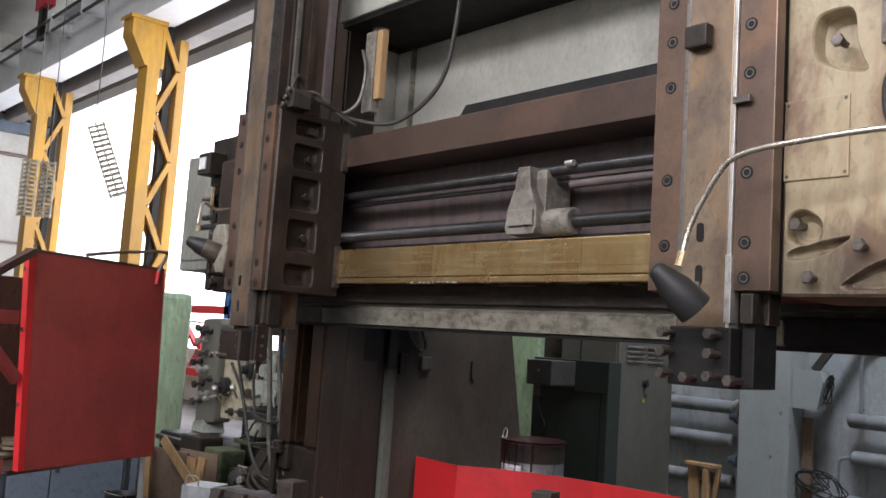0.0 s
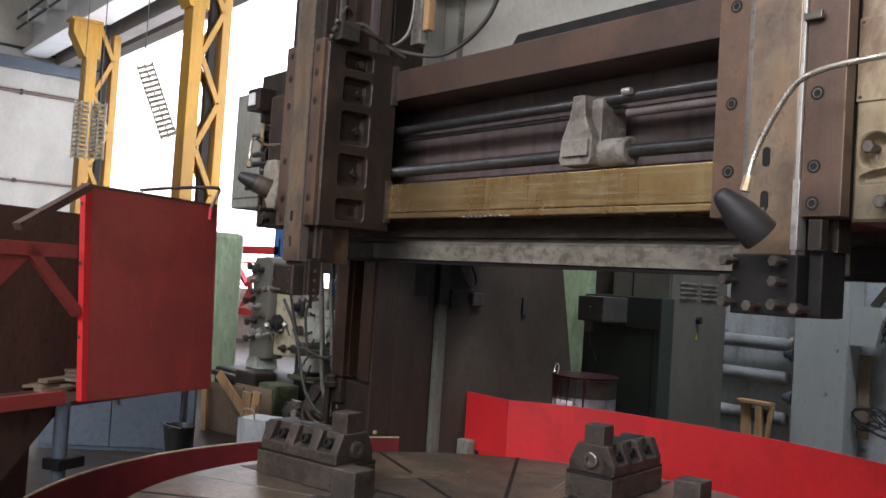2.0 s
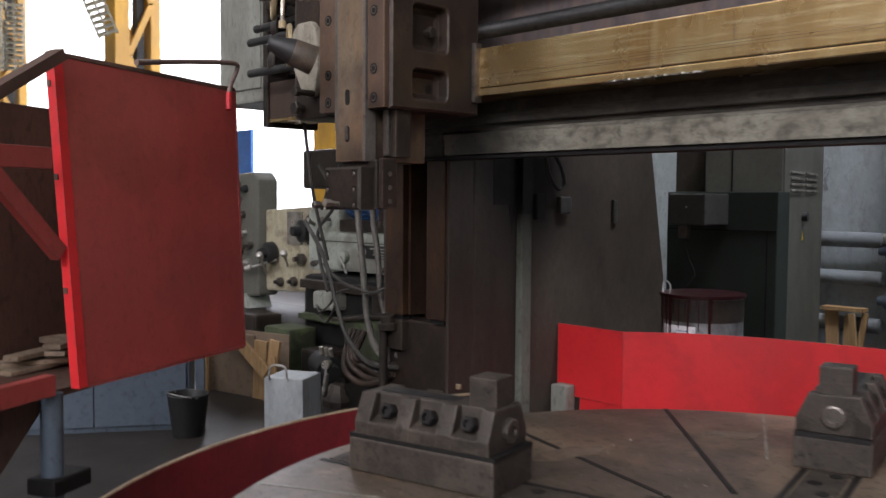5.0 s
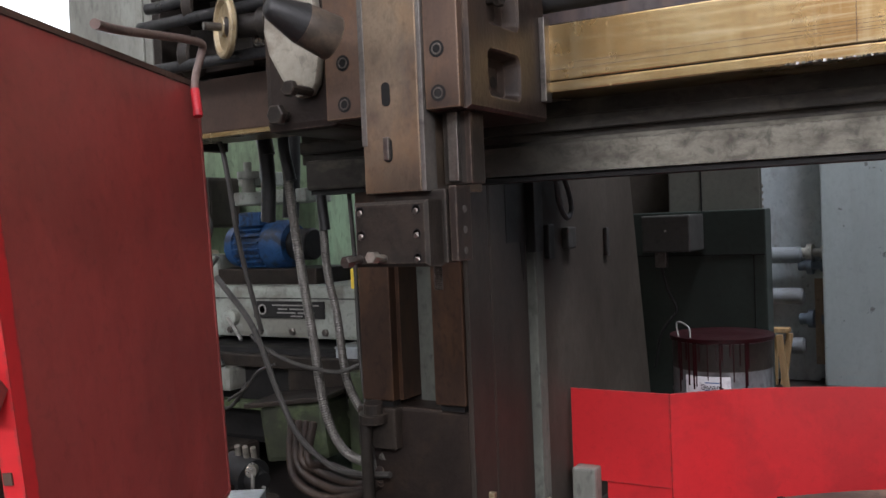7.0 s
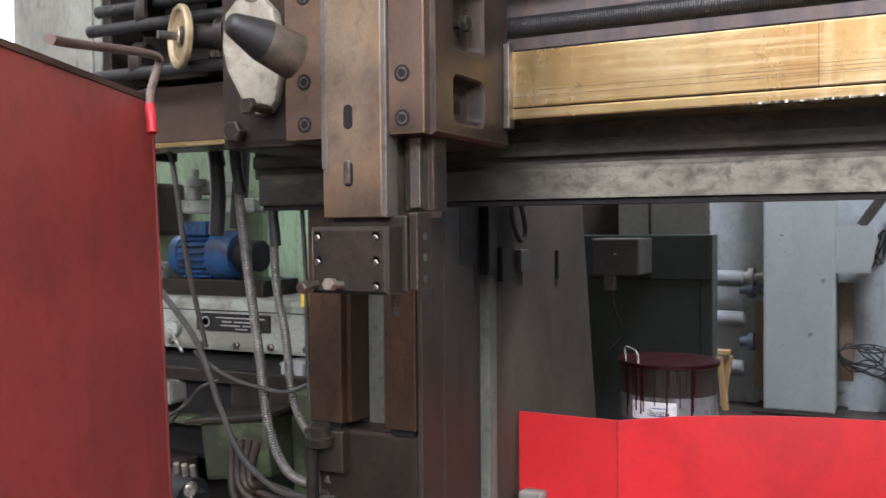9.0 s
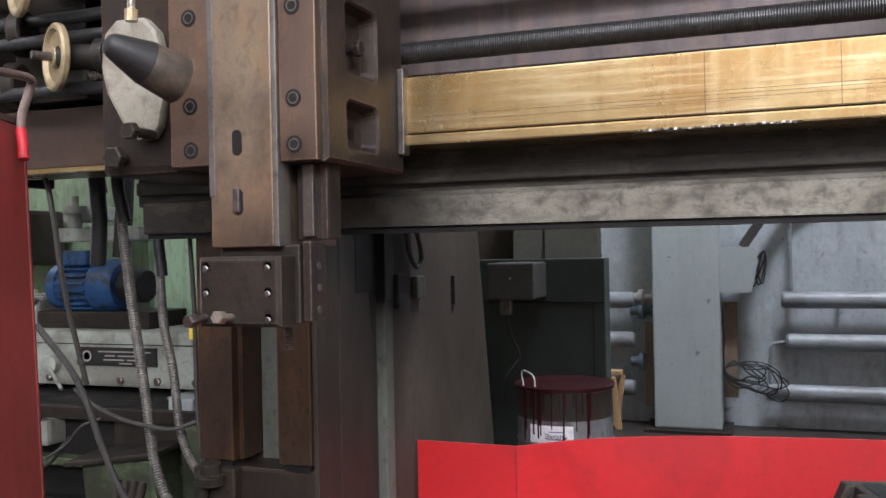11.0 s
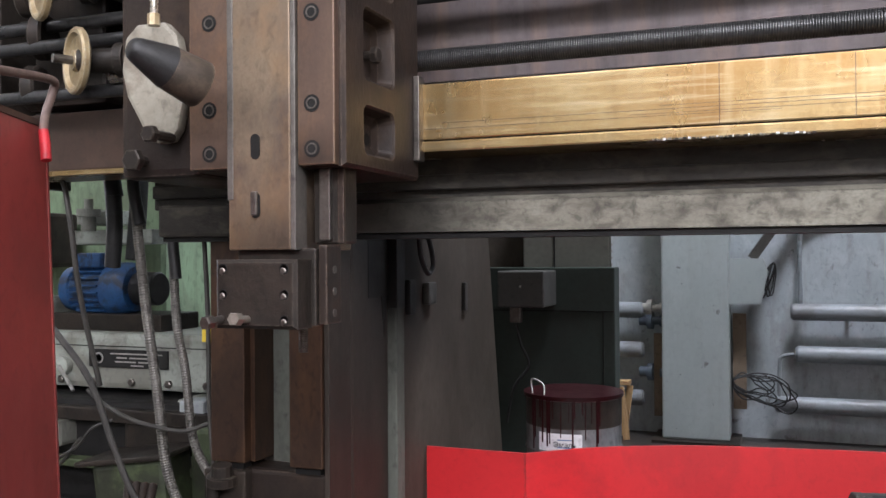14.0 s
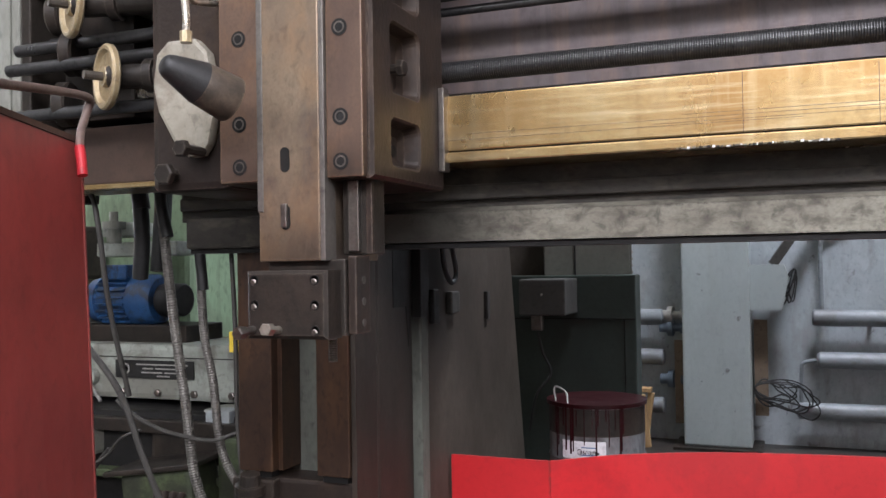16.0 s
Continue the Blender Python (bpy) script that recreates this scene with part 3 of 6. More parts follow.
def rounded(points, times=3):
    """The outline with its corners cut round."""
    for _ in range(times):
        q = []
        for (ax, ay), (bx, by) in zip(points, points[1:] + points[:1]):
            q += [(ax * 0.78 + bx * 0.22, ay * 0.78 + by * 0.22), (ax * 0.22 + bx * 0.78, ay * 0.22 + by * 0.78)]
        points = q
    return points


def pocketed(u0, u1, v0, v1, thick, pockets, m, shrink=0.02):
    """A slab with round-cornered pockets sunk into its face: (u0, u1, v0, v1, depth), or (outline, depth)."""
    own = bmesh.new()

    def ring(points, w):
        return [own.verts.new(m @ Vector((u, v, w))) for u, v in points]

    def wall(a, b):
        for k in range(len(a)):
            n = (k + 1) % len(a)
            own.faces.new((a[k], a[n], b[n], b[k]))

    def drawn_in(points, d):
        cu, cv = sum(p[0] for p in points) / len(points), sum(p[1] for p in points) / len(points)
        ru, rv = max(p[0] for p in points) - cu, max(p[1] for p in points) - cv
        return [(cu + (u - cu) * (1 - d / ru), cv + (v - cv) * (1 - d / rv)) for u, v in points]

    border = [(u0, v0), (u1, v0), (u1, v1), (u0, v1)]
    b = 0.012
    face = ring([(u0 + b, v0 + b), (u1 - b, v0 + b), (u1 - b, v1 - b), (u0 + b, v1 - b)], 0)
    side, back = ring(border, -b), ring(border, -thick)
    wall(face, side)
    wall(side, back)
    own.faces.new(back)
    rims = [face]
    for p in pockets:
        if len(p) == 5:
            r = min(0.034, 0.3 * (p[3] - p[2]))
            corners = ((p[1] - r, p[3] - r, 0), (p[0] + r, p[3] - r, 90), (p[0] + r, p[2] + r, 180), (p[1] - r, p[2] + r, 270))
            outline, deep = [(u + r * math.cos(radians(a + k * 22.5)), v + r * math.sin(radians(a + k * 22.5))) for u, v, a in corners for k in range(5)], p[4]
        else:
            outline, deep = rounded(p[0]), p[1]
        lip = ring(outline, 0)
        rims.append(lip)
        soft, low, floor_ring = ring(drawn_in(outline, 0.007), -0.008), ring(drawn_in(outline, shrink * 0.6), -deep * 0.8), ring(drawn_in(outline, shrink + 0.015), -deep)
        wall(lip, soft)
        wall(soft, low)
        wall(low, floor_ring)
        own.faces.new(floor_ring)
    edges = [own.edges.get((r[k], r[(k + 1) % len(r)])) for r in rims for k in range(len(r))]
    bmesh.ops.triangle_fill(own, use_beauty=True, edges=edges)
    return own


def frame_axes(origin, u, v):
    """The pose whose x, y and z run along u, v and u x v."""
    u, v = Vector(u).normalized(), Vector(v).normalized()
    w = u.cross(v)
    return Matrix.Translation(origin) @ Matrix((u, v, w)).transposed().to_4x4()


def socket_screw(name, x, y, z, r, parent):
    """A cap screw in its counterbore, seen from the front (-y)."""
    part("counterbore", lathe_turned([(0, r), (0.0015, r), (0.0015, r * 0.3)], (x, y, z), (x, y - 1, z), 16), "black", parent)
    part(name, lathe_turned([(0, r * 0.72), (0.0035, r * 0.68), (0.0035, r * 0.52), (-0.002, r * 0.48)], (x, y, z), (x, y - 1, z), 16), "bolt", parent, "", True)
    part("hex_socket", lathe_turned([(0, r * 0.5), (0.0025, r * 0.5), (0.0025, r * 0.05)], (x, y, z), (x, y - 1, z), 6), "black", parent)


def hex_bolt(name, a, b, r, parent, head=0.03, mat="bolt"):
    """A hexagon bolt: a shank from a to b, with its head at b."""
    d = (Vector(b) - Vector(a)).normalized()
    bm = rod(a, b, r * 0.58, 10)
    lathe_turned([(0, r), (head * 0.85, r), (head, r * 0.86)], b, Vector(b) + d, 6, bm)
    return part(name, bm, mat, parent)


# ---- the hall ----
floor = solid("floor", box(-26, 18, -14, 7, -0.2, 0), "floor", "dark oily concrete workshop floor", "floor", kind="structure")
WALL_Y = 6.6
wall_north = thing("wall_north", "blue-grey painted workshop wall with tall bright windows", "wall", kind="structure")
part("wall_panel", box(-7.2, 18, WALL_Y, WALL_Y + 0.3, 0, 11), "wall", wall_north)
part("wall_panel", box(-26, -7.2, WALL_Y, WALL_Y + 0.3, 0, 0.9), "plaster", wall_north)
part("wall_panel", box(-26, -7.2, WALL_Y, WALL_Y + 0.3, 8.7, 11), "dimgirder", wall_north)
for x0, x1 in ((-25.98, -25.2), (-17.0, -16.7)):
    part("pier", box(x0, x1, WALL_Y + 0.01, WALL_Y + 0.29, 0.9, 8.7), "plaster", wall_north)
for k, (x0, x1) in enumerate(((-25.2, -17.0), (-16.7, -7.2))):
    w = thing("window_%d" % (k + 1), "tall bright frosted workshop window in a white steel frame", "window", kind="structure")
    for z in (0.92, 8.38):
        part("window_frame", box(x0, x1, WALL_Y - 0.04, WALL_Y + 0.1, z, z + 0.3, 0.01), "girder", w)
    for x in (x0, x1 - 0.08):
        part("window_bar", box(x, x + 0.08, WALL_Y + 0.1, WALL_Y + 0.16, 1.22, 8.38), "girder", w)
    part("pane", box(x0, x1, WALL_Y + 0.2, WALL_Y + 0.22, 1.0, 8.6), "day", w, "bright frosted pane")
solid("wall_west", box(-26.3, -26, -14, 7, 0, 11), "plaster", "pale grey end wall of the hall", "wall", kind="structure")
solid("wall_east", box(18, 18.3, -14, 7, 0, 11), "plaster", "pale grey end wall of the hall", "wall", kind="structure")
solid("wall_south", box(-26, 18, -14.3, -14, 0, 11), "plaster", "pale grey long wall of the hall", "wall", kind="structure")
solid("ceiling", box(-26, 18, -14, 7, 11, 11.3), "plaster", "pale grey roof of the hall", "ceiling", kind="structure")
for k, x in enumerate((-6.0, 1.0, 8.0)):
    solid("roof_window_%d" % (k + 1), box(x - 2.9, x + 2.9, -8, -5, 10.9, 10.98), "roofday", "long bright roof light", "window", kind="structure")

wall_duct = thing("wall_duct", "grey-green duct with cables along the end wall", "duct")
part("duct", box(-25.99, -25.6, -10, 6.5, 7.7, 8.05, 0.02), "bluegrey", wall_duct)
part("cable", tube([(-25.9, -10, 8.3), (-25.9, -2, 8.2), (-25.9, 3.6, 8.42), (-25.9, 6.5, 8.1)], 0.05, 8), "rubber", wall_duct, "", True)
for z, r in ((6.99, 0.06), (4.08, 0.04)):
    wall_pipe = thing("wall_pipe", "brown pipe running along the end wall", "pipe")
    part("pipe", rod((-25.93, -10, z), (-25.93, 6.5, z), r, 10), "pipe", wall_pipe, "", True)
    for y in (-6.0, -1.0, 4.0):
        part("clip", box(-26, -25.86, y, y + 0.08, z - r - 0.03, z + r + 0.03), "hosedark", wall_pipe)

# crane girder on yellow lattice columns
GX = -3.0
girder = thing("crane_girder", "pale grey crane runway girder with a handrail", "girder")
part("web", box(-25.9, GX, 4.25, 4.4, 8.35, 9.5), "girder", girder)
part("flange", box(-25.9, GX, 3.95, 4.7, 8.2, 8.35), "girder", girder)
part("flange", box(-25.9, GX, 3.95, 4.7, 9.5, 9.62), "girder", girder)
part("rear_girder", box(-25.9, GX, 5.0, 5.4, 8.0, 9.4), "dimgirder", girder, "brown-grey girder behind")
for z in (9.0, 9.35):
    part("conductor_rail", rod((-25.9, 3.75, z), (GX, 3.75, z), 0.04, 8), "hosedark", girder)
part("signal_box", box(-19.3, -18.4, 3.7, 3.95, 9.85, 10.25, 0.02), "gate", girder, "red electrical box")
part("signal_post", box(-19.1, -18.8, 3.75, 3.9, 9.0, 9.85, 0.01), "black", girder)
for x in np.arange(-24.5, -6, 2.2):
    part("rail_bracket", box(x, x + 0.07, 3.7, 4.25, 8.95, 9.45, 0.01), "girder", girder)


def lattice_column(x):
    c = thing("crane_column", "yellow painted lattice steel crane column", "column", (x, 0, 0), "crane columns of the hall")
    part("front_leg", box(-0.24, 0.24, 4.14, 4.42, 0, 8.12, 0.015), "yellow", c)
    part("corbel", prism([(0, 0), (0.08, 0), (0.42, 0.62), (0.42, 0.95), (0, 0.95)], 0.5, frame_axes((0.25, 4.16, 7.17), (0, -1, 0), (0, 0, 1))), "yellow", c)
    part("corbel_head", box(-0.24, 0.24, 4.42, 4.5, 7.17, 8.12, 0.01), "yellow", c)
    part("corbel_plate", box(-0.3, 0.3, 3.68, 4.5, 8.12, 8.2), "yellow", c)
    part("rear_leg", box(-0.17, 0.17, 4.86, 5.06, 0, 7.95, 0.015), "yellow", c)
    for k in range(8):
        z, a, b = 0.2 + k, (0, 4.42, 0), (0, 4.88, 0)
        if k % 2:
            a, b = b, a
        part("lacing", box(-0.035, 0.035, -0.055, 0.055, 0, 1.12, 0, along((-0.15, a[1], z), (-0.15, b[1], z + 1))), "yellow", c)
        part("lacing", box(-0.035, 0.035, -0.055, 0.055, 0, 1.12, 0, along((0.16, a[1], z), (0.16, b[1], z + 1))), "yellow", c)
    part("dark_duct", box(-0.1, 0.1, 4.62, 4.76, 0, 8.2), "black", c, "dark cable duct inside the lattice")
    return c


for x in (-12.72, -19.8, -6.1):
    lattice_column(x)


def lamp_louvre(at, tilt, length):
    lamp = thing("lamp_louvre", "dirty hanging louvre of an old strip lamp", "lamp", at, "old strip lamps")
    turn = pose(0, 0, 0, 0, 0, 66) @ pose(0, 0, 0, 0, tilt, 0)
    for x in (-0.11, 0.0, 0.11):
        part("side_rail", box(x - 0.012, x + 0.012, -0.05, 0.05, -length / 2, length / 2, 0, turn), "grille", lamp)
    n = int(length / 0.075)
    for k in range(n):
        z = -length / 2 + (k + 0.5) * length / n
        part("slat", box(-0.13, 0.13, -0.06, 0.06, z - 0.009, z + 0.009, 0, turn @ pose(0, 0, z, 0, 0, 0) @ pose(0, 0, 0, 25, 0, 0) @ pose(0, 0, -z)), "grille", lamp)
    part("wire", rod(turn @ Vector((0, 0, length / 2)), turn @ Vector((0, 0, length / 2)) + Vector((0, 0, 11 - at[2] - length / 2 * math.cos(radians(tilt)))), 0.008, 6), "hosedark", lamp)
    return lamp


lamp_louvre((-7.6, 1.68, 4.14), -22, 1.15)
lamp_louvre((-10.4, 1.42, 3.92), 0, 1.0)
lamp_louvre((-10.5, 1.75, 3.95), 0, 1.0)

# wall pillar, radiator pipes
pillar = thing("wall_pillar", "blue-grey painted steel pillar standing at the wall", "pillar")
part("shaft", box(0.34, 0.95, 6.15, 6.5, 0.03, 9, 0.02), "pillar", pillar)
part("base_plate", box(0.25, 1.04, 6.05, WALL_Y, 0, 0.03), "iron", pillar)
part("board", box(0.97, 1.09, 6.4, 6.44, 0.3, 1.2), "cardboard", pillar, "stained brown board beside the pillar")
part("board", box(0.24, 0.32, 6.36, 6.4, 0.2, 1.0), "cardboard", pillar)
part("bracket", prism([(0, 0), (0.28, 0), (0.34, 0.3), (0.3, 0.42), (0, 0.42)], 0.2, frame_axes((0.95, 6.4, 1.3), (1, 0, 0), (0, 0, 1))), "pillar", pillar)
part("strut", box(-0.04, 0.04, -0.04, 0.04, 0, 1.2, 0, along((1.15, 6.3, 1.72), (1.75, 6.4, 2.6))), "hosedark", pillar)
for x0, x1, zs in ((1.38, 5.2, (1.22, 0.83, 0.36)), (-1.2, 0.14, (1.22, 0.83, 0.36)), (-5.6, -4.2, (1.4, 1.08, 0.7))):
    reg = thing("radiator_pipes", "pale blue-grey welded radiator pipes on the wall", "radiator", (0, 0, 0), "radiators on the wall")
    for k, z in enumerate(zs):
        shift = (0.1, 0.14, -0.04)[k]
        part("pipe", rod((x0 + shift, 6.42, z), (x1, 6.42, z), 0.078, 16, 0.02), "pipegrey", reg, "", True)
        part("stub", rod((x0 + shift + 0.5, 6.42, z), (x0 + shift + 0.5, WALL_Y, z), 0.02, 8), "pipegrey", reg)
    x = x0 + 0.07
    part("riser", tube([(x + 0.06, 6.42, 0.83), (x - 0.05, 6.42, 0.8), (x - 0.07, 6.42, 0.7), (x - 0.07, 6.42, 0.42), (x, 6.42, 0.36)], 0.018, 8), "pipegrey", reg, "", True)
    part("upper_riser", tube([(x + 0.12, 6.5, 1.25), (x + 0.12, 6.5, 1.9), (x + 0.2, 6.5, 2.1), (x + 0.6, 6.5, 2.3)], 0.02, 8), "pipegrey", reg, "", True)


def cable_coil(name, at, r, turns, label, squash=0.6, lean=(-0.5, 0.2)):
    rng = random.Random(at[0])
    c = thing(name, label, "cable", at)
    for k in range(turns):
        q = r * rng.uniform(0.6, 1.15)
        a = rng.uniform(*lean)
        pts = []
        for t in np.linspace(0, 2 * math.pi, 11):
            u, v = q * (1 - math.cos(t)) * rng.uniform(0.93, 1.05), q * squash * rng.uniform(0.8, 1.7) * math.sin(t)
            pts.append((u * math.cos(a) - v * math.sin(a), rng.uniform(-0.03, 0.02), u * math.sin(a) + v * math.cos(a)))
        part("loop", tube(pts, 0.007, 6, 5), "rubber", c)
    return c


cable_coil("cable_coil", (0.97, 6.3, 0.58), 0.27, 8, "black cable hung in loops on the pillar", 0.36, (-0.45, -0.05))
cable_coil("cable_coil", (1.34, 6.3, 1.68), 0.17, 5, "thin black cable loops hanging from the bracket", 0.16, (-2.0, -1.55))

# ---- boring mill: table, jaws and guards ----
CX, CY, TOP, R = 2.15, 0.05, 0.40, 2.06
JAW_TURN = 103
table = thing("turntable", "huge worn cast iron turntable of a vertical lathe", "turntable", (CX, CY, 0))
part("disc", lathe_turned([(0, R - 0.12), (0.06, R - 0.02), (0.06, R), (0.17, R), (0.185, R - 0.015), (0.185, 0.13), (0.17, 0.12), (0.17, 0.0001)], (0, 0, TOP - 0.185), (0, 0, 1), 128), "table", table, "", True)
part("base", lathe_turned([(0, R - 0.25), (TOP - 0.19, R - 0.25)], (0, 0, 0.0), (0, 0, 1), 64), "iron", table, "dark oily base ring", True)
for k in range(24):
    a = JAW_TURN + 15 * k
    if k % 6 == 0:
        for s in (-0.11, 0.11):
            part("slot", box(0.32, 1.98, s - 0.014, s + 0.014, TOP - 0.01, TOP + 0.003, 0, pose(0, 0, 0, 0, 0, a)), "black", table)
        part("clamp_rail", box(0.4, 1.95, -0.085, 0.085, TOP - 0.01, TOP + 0.004, 0, pose(0, 0, 0, 0, 0, a)), "jaw", table)
        for q in range(5):
            part("clamp_hole", lathe_turned([(0, 0.03), (0.004, 0.03), (0.004, 0.018)], pose(0, 0, 0, 0, 0, a) @ Vector((0.52 + 0.14 * q, 0.03 * (-1) ** q, TOP + 0.003)), pose(0, 0, 0, 0, 0, a) @ Vector((0.52 + 0.14 * q, 0.03 * (-1) ** q, TOP + 1)), 12), "black", table)
    elif k % 2 == 0:
        part("slot", box(0.55, 2.05, -0.013, 0.013, TOP - 0.01, TOP + 0.003, 0, pose(0, 0, 0, 0, 0, a)), "black", table)
    elif k % 6 == 1:
        part("scribed_line", box(1.1, 2.04, -0.007, 0.007, TOP - 0.01, TOP + 0.002, 0, pose(0, 0, 0, 0, 0, a)), "lip", table)
part("hub", lathe_turned([(0, 0.12), (0.012, 0.12), (0.012, 0.08), (-0.02, 0.07), (-0.02, 0.001)], (0, 0, TOP - 0.012), (0, 0, 1), 32), "table", table, "worn centre plug", True)
for k in range(5):
    part("hub_hole", lathe_turned([(0, 0.02), (0.005, 0.02), (0.005, 0.012)], (0.14 * math.cos(k * 1.25), 0.14 * math.sin(k * 1.25), TOP), (0.14 * math.cos(k * 1.25), 0.14 * math.sin(k * 1.25), TOP + 1), 10), "black", table)


def chuck_jaw():
    """A jaw along +x, inner end at x = 0."""
    j = thing("chuck_jaw", "dusty dark iron chuck jaw with a step block on top", "chuck jaw", (0, 0, 0), "jaws on the turntable")
    bm = box(0, 0.84, -0.19, 0.19, 0, 0.17, 0.012)
    part("base", bm, "jaw", j)
    part("groove", box(-0.003, 0.843, -0.182, 0.182, 0.165, 0.19), "black", j)
    outline = [(-0.18, 0), (0.18, 0), (0.185, 0.07), (0.1, 0.1), (0.085, 0.205), (-0.085, 0.205), (-0.1, 0.1), (-0.185, 0.07)]
    part("body", bevelled(prism(outline, 0.78, frame_axes((0.03, 0, 0.185), (0, 1, 0), (0, 0, 1))), 0.01), "jaw", j)
    part("top_recess", box(0.3, 0.74, -0.045, 0.045, 0.385, 0.3925), "black", j)
    for s in (-1, 1):
        for q, w in ((0.03, 0.07), (0.235, 0.09), (0.475, 0.09), (0.72, 0.09)):
            rib = [(0.07, 0), (0.183, 0), (0.186, 0.07), (0.125, 0.207), (0.07, 0.207)]
            part("pocket_rib", bevelled(prism([(s * u, v) for u, v in rib], w, frame_axes((q, 0, 0.185), (0, 1, 0), (0, 0, 1))), 0.01), "jaw", j)
        for q in (0.168, 0.4, 0.642):
            part("clamp_bolt", lathe_turned([(0, 0.042), (0.06, 0.042), (0.07, 0.034), (0.07, 0.022), (0.05, 0.02)], (q, s * 0.085, 0.3), (q, s * 0.28, 0.36), 6), "black", j)
    part("end_screw", lathe_turned([(0, 0.06), (0.03, 0.06), (0.035, 0.05), (0.035, 0.03), (0.02, 0.028)], (0.035, 0, 0.28), (-1, 0, 0.28), 12), "bolt", j)
    part("step_block", box(0.05, 0.2, -0.08, 0.08, 0.375, 0.53, 0.008), "jaw", j)
    return j


def bevelled(bm, offset):
    bmesh.ops.bevel(bm, geom=bm.edges[:], offset=offset, segments=2, affect="EDGES", profile=0.6)
    return bm


jaw = chuck_jaw()
for k in range(4):
    m = pose(CX, CY, TOP + 0.003, 0, 0, JAW_TURN + 90 * k) @ pose((1.0, 1.04, 1.04, 0.97)[k], 0, 0)
    if k == 0:
        jaw.matrix_basis = m @ Matrix.Diagonal((0.87, 0.87, 0.87, 1))
    else:
        copy_thing(jaw, m)


def curved_wall(points, z0, z1, thick):
    """A bent sheet standing along a line of (x, y)."""
    line = smooth_line([(x, y, 0) for x, y in points], 6)
    own, rows = bmesh.new(), []
    for i, p in enumerate(line):
        d = (line[min(i + 1, len(line) - 1)] - line[max(i - 1, 0)]).normalized()
        n = Vector((-d.y, d.x, 0)) * thick / 2
        rows.append([own.verts.new((p.x + sx * n.x, p.y + sx * n.y, z)) for sx, z in ((1, z0), (1, z1), (-1, z1), (-1, z0))])
    for a, b in zip(rows, rows[1:]):
        for k in range(4):
            own.faces.new((a[k], a[(k + 1) % 4], b[(k + 1) % 4], b[k]))
    own.faces.new(rows[0])
    own.faces.new(rows[-1][::-1])
    return own


def arc(r, a0, a1, n):
    return [(CX + r * math.cos(radians(a)), CY + r * math.sin(radians(a))) for a in np.linspace(a0, a1, n)]


guard_back = thing("splash_guard", "bright red sheet splash guard standing round the turntable", "splash guard")
part("flat_sheet", curved_wall([(-0.41, 2.01), (-0.14, 2.005), (0.14, 2.0)], 0.24, 0.735, 0.012), "red", guard_back)
part("lower_sheet", curved_wall([(-0.22, 2.02), (0.14, 2.015)], 0.0, 0.24, 0.012), "red", guard_back)
part("curved_sheet", curved_wall([(0.14, 2.0), (0.46, 2.26), (0.88, 2.45), (1.31, 2.54), (1.77, 2.6), (2.3, 2.63), (2.9, 2.55), *arc(2.62, 66, 20, 6)], 0.0, 0.735, 0.012), "red", guard_back)
for x in (1.9, 3.6):
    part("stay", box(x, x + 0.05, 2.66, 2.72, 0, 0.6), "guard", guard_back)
guard_front = thing("splash_guard", "dark red low sheet guard curving round the turntable", "splash guard")
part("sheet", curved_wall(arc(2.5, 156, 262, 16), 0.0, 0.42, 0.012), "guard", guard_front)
part("rim", tube([(x, y, 0.425) for x, y in arc(2.5, 156, 262, 16)], 0.008, 6, 4), "brass", guard_front, "worn bare edge", True)
part("end_clip", box(-0.41, -0.38, 1.0, 1.025, 0.41, 0.44, 0.004), "brass", guard_front)
stop = solid("guard_stop", box(-0.37, -0.24, 1.88, 1.99, 0, 0.33, 0.015), "grey", "small stained grey-green block by the end of the guard", "block")

chips = bmesh.new()
rng = random.Random(11)
for k in range(170):
    q, a = rng.uniform(0.0, 1.0) ** 0.7 * 1.9, rng.uniform(0, 2 * math.pi)
    r = rng.uniform(0.003, 0.009)
    m = pose(CX + q * math.cos(a), CY + q * math.sin(a), TOP + 0.004, rng.uniform(0, 40), rng.uniform(0, 40), rng.uniform(0, 360))
    vs = [chips.verts.new(m @ Vector(c)) for c in ((-r, -r * 0.4, 0), (r * 1.3, -r * 0.3, 0.002), (r, r * 0.5, 0), (-r * 0.6, r * 0.4, 0.003), (0, 0, r * 0.8))]
    for i in range(4):
        chips.faces.new((vs[i], vs[(i + 1) % 4], vs[4]))
    chips.faces.new(vs[3::-1])
swarf = solid("swarf", chips, "chip", "scattered dull metal chips on the turntable", "swarf", kind="stuff")
for (x, y), r, turn in (((1.55, -0.35), 0.17, 20), ((0.95, 0.4), 0.22, 80), ((2.12, 0.1), 0.16, 150), ((1.3, 1.3), 0.2, 40)):
    rng = random.Random(int(r * 1000))
    outline = [(r * rng.uniform(0.6, 1.2) * math.cos(t), 0.45 * r * rng.uniform(0.6, 1.2) * math.sin(t)) for t in np.linspace(0, 2 * math.pi, 13)[:-1]]
    solid("rust_scab", prism(outline, 0.0035, pose(x, y, TOP + 0.001, 0, 0, turn)), "patch", "flat orange-brown rust patch on the turntable", "rust patch", "rust patches on the turntable")

# ---- columns, traverse and crossrail ----
col = thing("lathe_column", "oil-stained grey-brown column with rusty vertical ways", "machine column")
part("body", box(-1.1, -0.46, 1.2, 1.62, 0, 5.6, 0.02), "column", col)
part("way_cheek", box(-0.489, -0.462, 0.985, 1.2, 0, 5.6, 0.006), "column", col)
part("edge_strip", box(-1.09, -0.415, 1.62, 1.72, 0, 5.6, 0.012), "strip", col)
